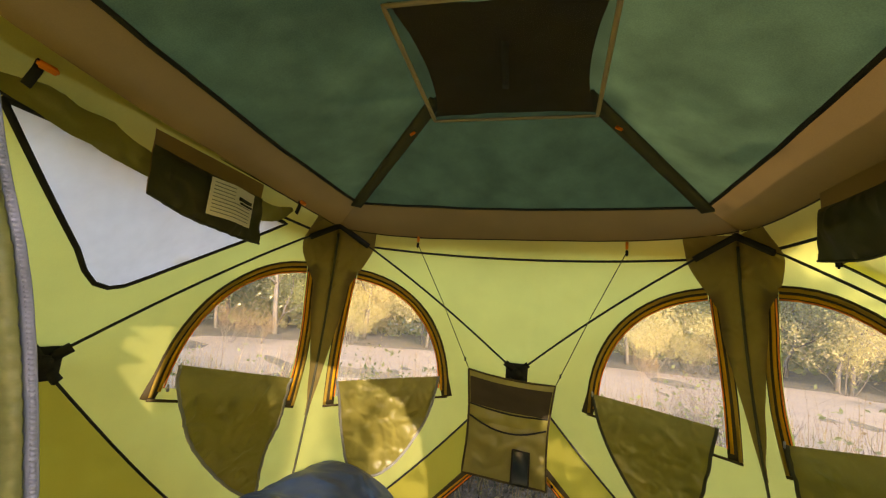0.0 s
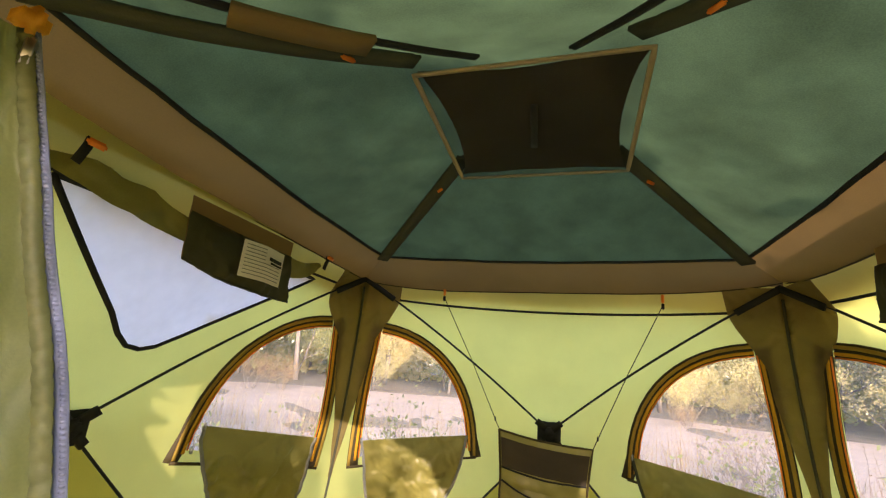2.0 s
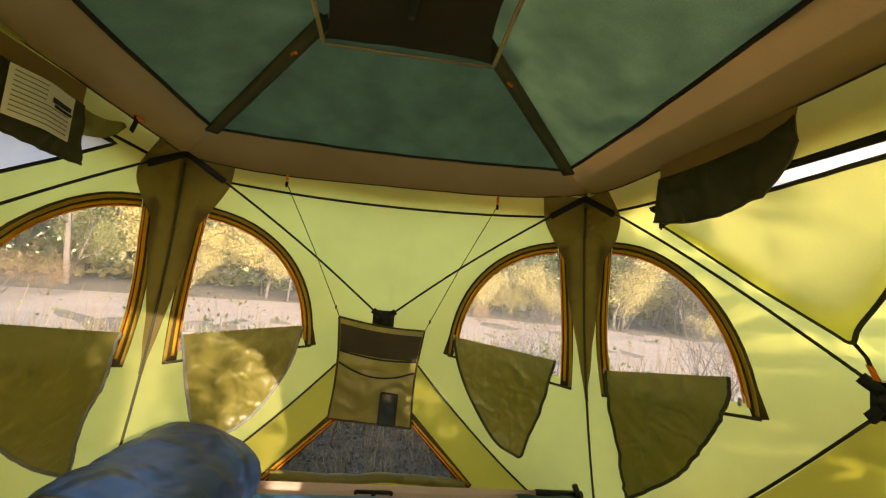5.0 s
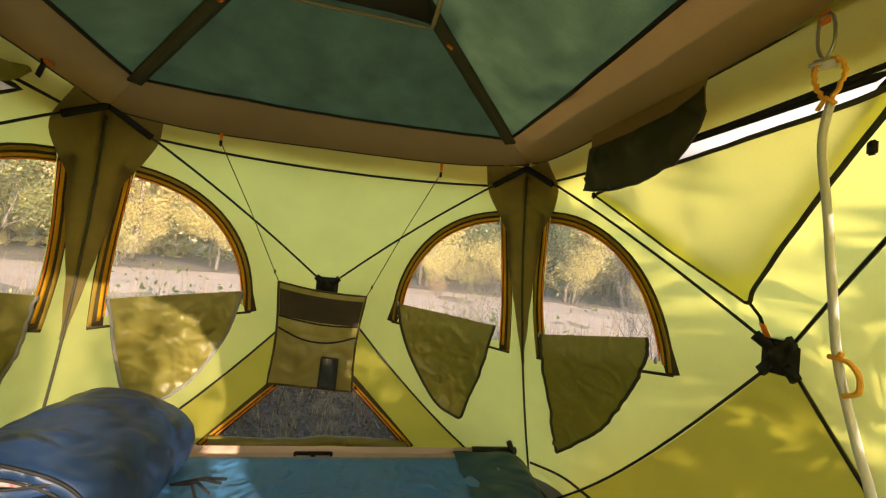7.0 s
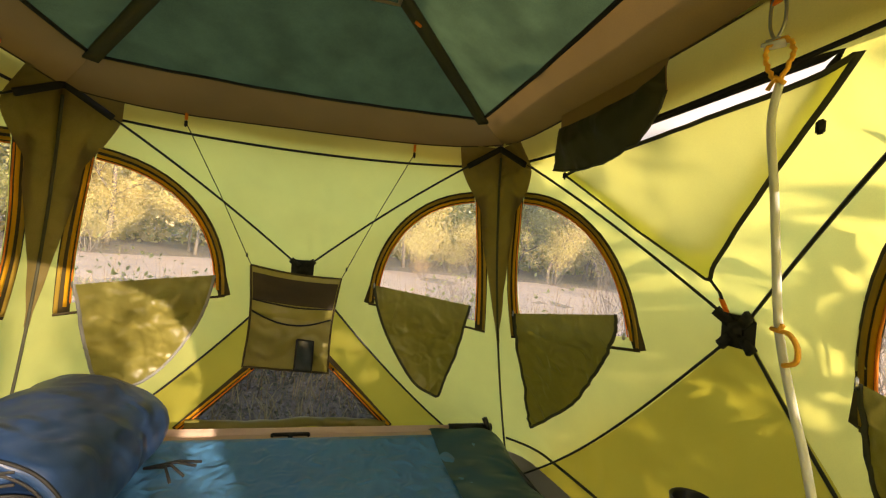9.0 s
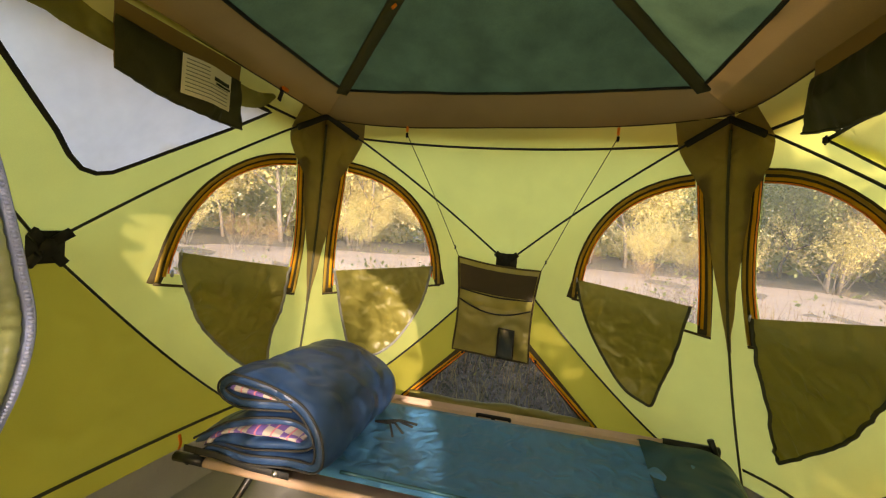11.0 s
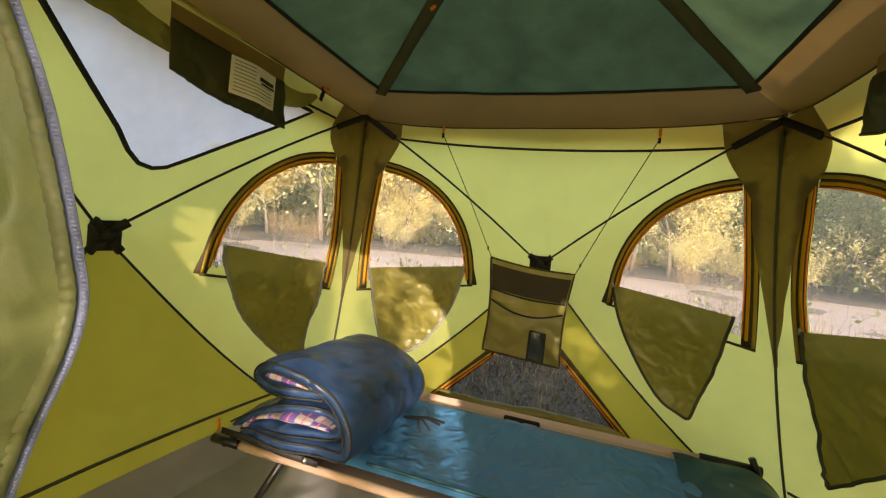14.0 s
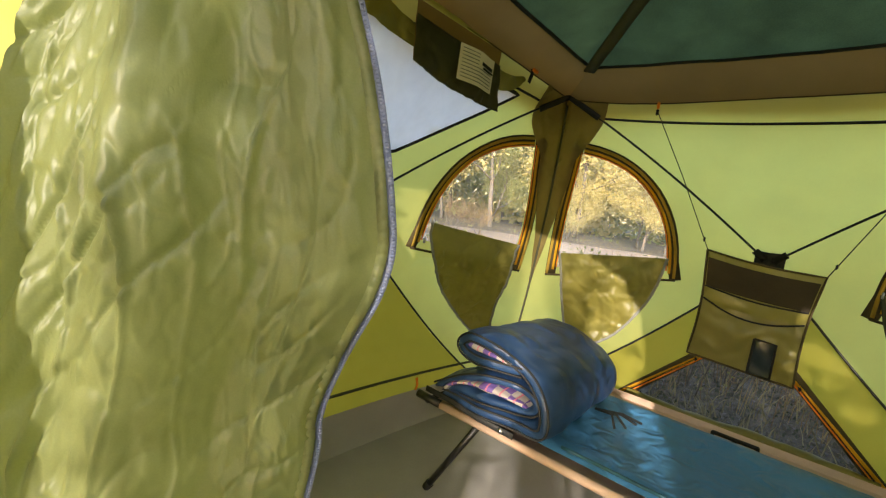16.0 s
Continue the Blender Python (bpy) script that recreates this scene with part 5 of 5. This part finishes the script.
# leafy shrub whose shadows fall on the sunny wall
shade = build_plant("leafy_shrub", "leafy shrub close to the sunny tent wall", "shrub", 1.3, 6, 2, 620, 0.055, MOSS, BARK, 21, 0.7, "shrubs on the sunny side", 0.009)
scatter(shade, [(2.05, -1.3, 0.8), (2.28, -1.85, 1.35), (2.6, -2.5, 1.5), (2.75, -1.7, 1.4)], 7)
# unseen slim trees, added to cut the sun beam through the doorway
veil = build_plant("shade_tree", "unseen slim leafy tree added to shade the doorway", "tree", 2.3, 3, 2, 2600, 0.06, MOSS, BARK, 43, 0.1, "young trees", 0.02)
scatter(veil, [(1.70, -4.2, 1.0)], 10)
veil.scale = (0.25, 0.25, 0.98)
copy_thing(veil, Matrix.Translation((1.27, -4.45, -0.06)) @ Matrix.Rotation(1.9, 4, "Z")).scale = (0.30, 0.30, 1.25)
# unseen thin trees, added to dim the sun on the right wall and curtain
tall = build_plant("autumn_tree", "unseen thinly leaved tree added to break up the sun", "tree", 4.4, 1, 3, 1700, 0.06, GOLD, BARK, 57, 0.1, "autumn trees", 0.09)
scatter(tall, [(6.2, -8.4, 1.0), (1.7, -9.4, 1.0)], 12)
# birches by the door
birch = build_plant("birch_tree", "slender pale birch with sparse leaves", "tree", 5.5, 1, 3, 700, 0.05, MOSS, BIRCH, 31, 0.1, "birches near the door", 0.06)
scatter(birch, [(-5.2, -1.35, 1.0), (-6.5, -0.7, 1.1), (-7.2, -1.6, 1.0), (-8.4, -0.9, 1.2)], 8)
# bushes from (-1.5, -3.1) on are unseen, added to shade the tent's left side
scatter(build_plant("autumn_bush", "leafy green bush by the birches, some added unseen for shade", "bush", 1.8, 8, 2, 1800, 0.06, MOSS, BARK, 14, 0.7, "autumn bushes", 0.014),
        [(-7.6, -1.0, 1.1), (-9.0, -2.0, 1.4), (-8.8, 0.2, 1.3), (-10.2, -1.2, 1.8), (-1.5, -3.1, 1.25), (-2.5, -2.7, 1.2), (-2.1, -4.2, 1.6), (-3.6, -2.6, 1.4), (-4.6, -1.5, 1.2)], 9)

# the far woods: a deep belt of small leaf clumps with an uneven top
rnd = random.Random(77)
verts, faces = [], []
for _ in range(90000):
    a, r = radians(rnd.uniform(-115, 105)), rnd.uniform(38, 58)
    x, y = r * math.sin(a), r * math.cos(a)
    top = 8.5 + 4.5 * noise.noise(Vector((x * 0.12, y * 0.12, 0))) + 2.0 * noise.noise(Vector((x * 0.5, y * 0.5, 3)))
    leaf(verts, faces, Vector((x, y, top * rnd.random() ** 0.8)), rnd.uniform(0.22, 0.5), rnd)
tagged(new("far_woods", mesh_of("far_woods", verts, faces, [GOLD, MOSS])), "belt of yellow-green autumn woods far behind the clearing", "woods", kind="stuff")
tones = [1 if noise.noise(Vector(verts[f[0]]) * 0.16) > 0.0 else 0 for f in faces]
bpy.data.objects["far_woods"].data.polygons.foreach_set("material_index", tones)

# dry stalks with seed heads between the tent and the track
rnd = random.Random(19)
verts, faces = [], []
for _ in range(2600):
    a, r = radians(rnd.uniform(-105, 100)), 2.6 + 8 * rnd.random() ** 1.3
    x, y = r * math.sin(a), r * math.cos(a)
    h, w = rnd.uniform(0.25, 0.75) * (0.75 + 0.05 * r), rnd.uniform(0.0015, 0.003) * (0.7 + 0.12 * r)
    p = Vector((x, y, ground_height(x, y) - 0.01))
    lean = Vector((rnd.gauss(0, 0.14), rnd.gauss(0, 0.14), 1))
    side = Vector((math.cos(a), -math.sin(a), 0)) * w
    k = len(verts)
    verts += [p - side, p + side, p + lean * h + side * 0.4, p + lean * h - side * 0.4]
    faces.append((k, k + 1, k + 2, k + 3))
    for _ in range(rnd.randint(3, 9)):
        leaf(verts, faces, p + lean * h * rnd.uniform(0.45, 1.02) + Vector((rnd.gauss(0, 0.03), rnd.gauss(0, 0.03), 0)), rnd.uniform(0.006, 0.016), rnd)
tagged(new("dry_stalks", mesh_of("dry_stalks", verts, faces, RUST)), "thin dry weed stalks with seed heads round the clearing", "weeds", kind="stuff")

# grass and low weeds
rnd = random.Random(5)
verts, faces = [], []
for _ in range(9000):
    a, r = rnd.uniform(0, 6.28), 1.75 + 9 * rnd.random() ** 1.7
    x, y = r * math.cos(a), r * math.sin(a)
    if y < -0.5 and abs(x) < 1.5:
        continue
    z, h = ground_height(x, y), rnd.uniform(0.08, 0.32) * (0.6 + 0.1 * r)
    w = rnd.uniform(0.003, 0.007)
    lean = Vector((rnd.gauss(0, 0.35), rnd.gauss(0, 0.35), 1)).normalized()
    side = Vector((math.cos(a + 1.3), math.sin(a + 1.3), 0)) * w
    k = len(verts)
    p = Vector((x, y, z - 0.01))
    verts += [p - side, p + side, p + lean * h * 0.6 + side * 0.7, p + lean * h + Vector((lean.x, lean.y, -0.1)) * h * 0.4, p + lean * h * 0.6 - side * 0.7]
    faces.append((k, k + 1, k + 2, k + 3, k + 4))
tagged(new("dry_grass", mesh_of("dry_grass", verts, faces, STRAW)), "dry straw-coloured grass round the tent", "grass", kind="stuff")
verts, faces = [], []
for _ in range(9000):
    x, y = rnd.uniform(-1.6, 1.7), 1.5 + 2.6 * rnd.random()
    leaf(verts, faces, Vector((x, y, ground_height(x, y) + abs(rnd.gauss(0.02, 0.02)))), rnd.uniform(0.008, 0.026), rnd)
tagged(new("low_weeds", mesh_of("low_weeds", verts, faces, WEED)), "low weeds and fallen leaves behind the tent", "weeds", kind="stuff")
verts, faces = [], []
for _ in range(1500):
    x, y, s = rnd.uniform(-1.8, 1.9), 1.5 + 2.6 * rnd.random(), rnd.uniform(0.006, 0.022)
    v, f = block((x, y, ground_height(x, y) + s * 0.2), (s, s * rnd.uniform(0.6, 1), s * 0.7), 0.0, Matrix.Rotation(rnd.uniform(0, 3), 3, "Z"))
    n = len(verts)
    verts += v
    faces += [tuple(i + n for i in q) for q in f]
tagged(new("pebbles", mesh_of("pebbles", verts, faces, material("grey_pebble", (0.3, 0.27, 0.26), 0.9, 0, None, 60, 0.3, 0.4))), "small grey pebbles on the ground", "pebbles", kind="stuff")
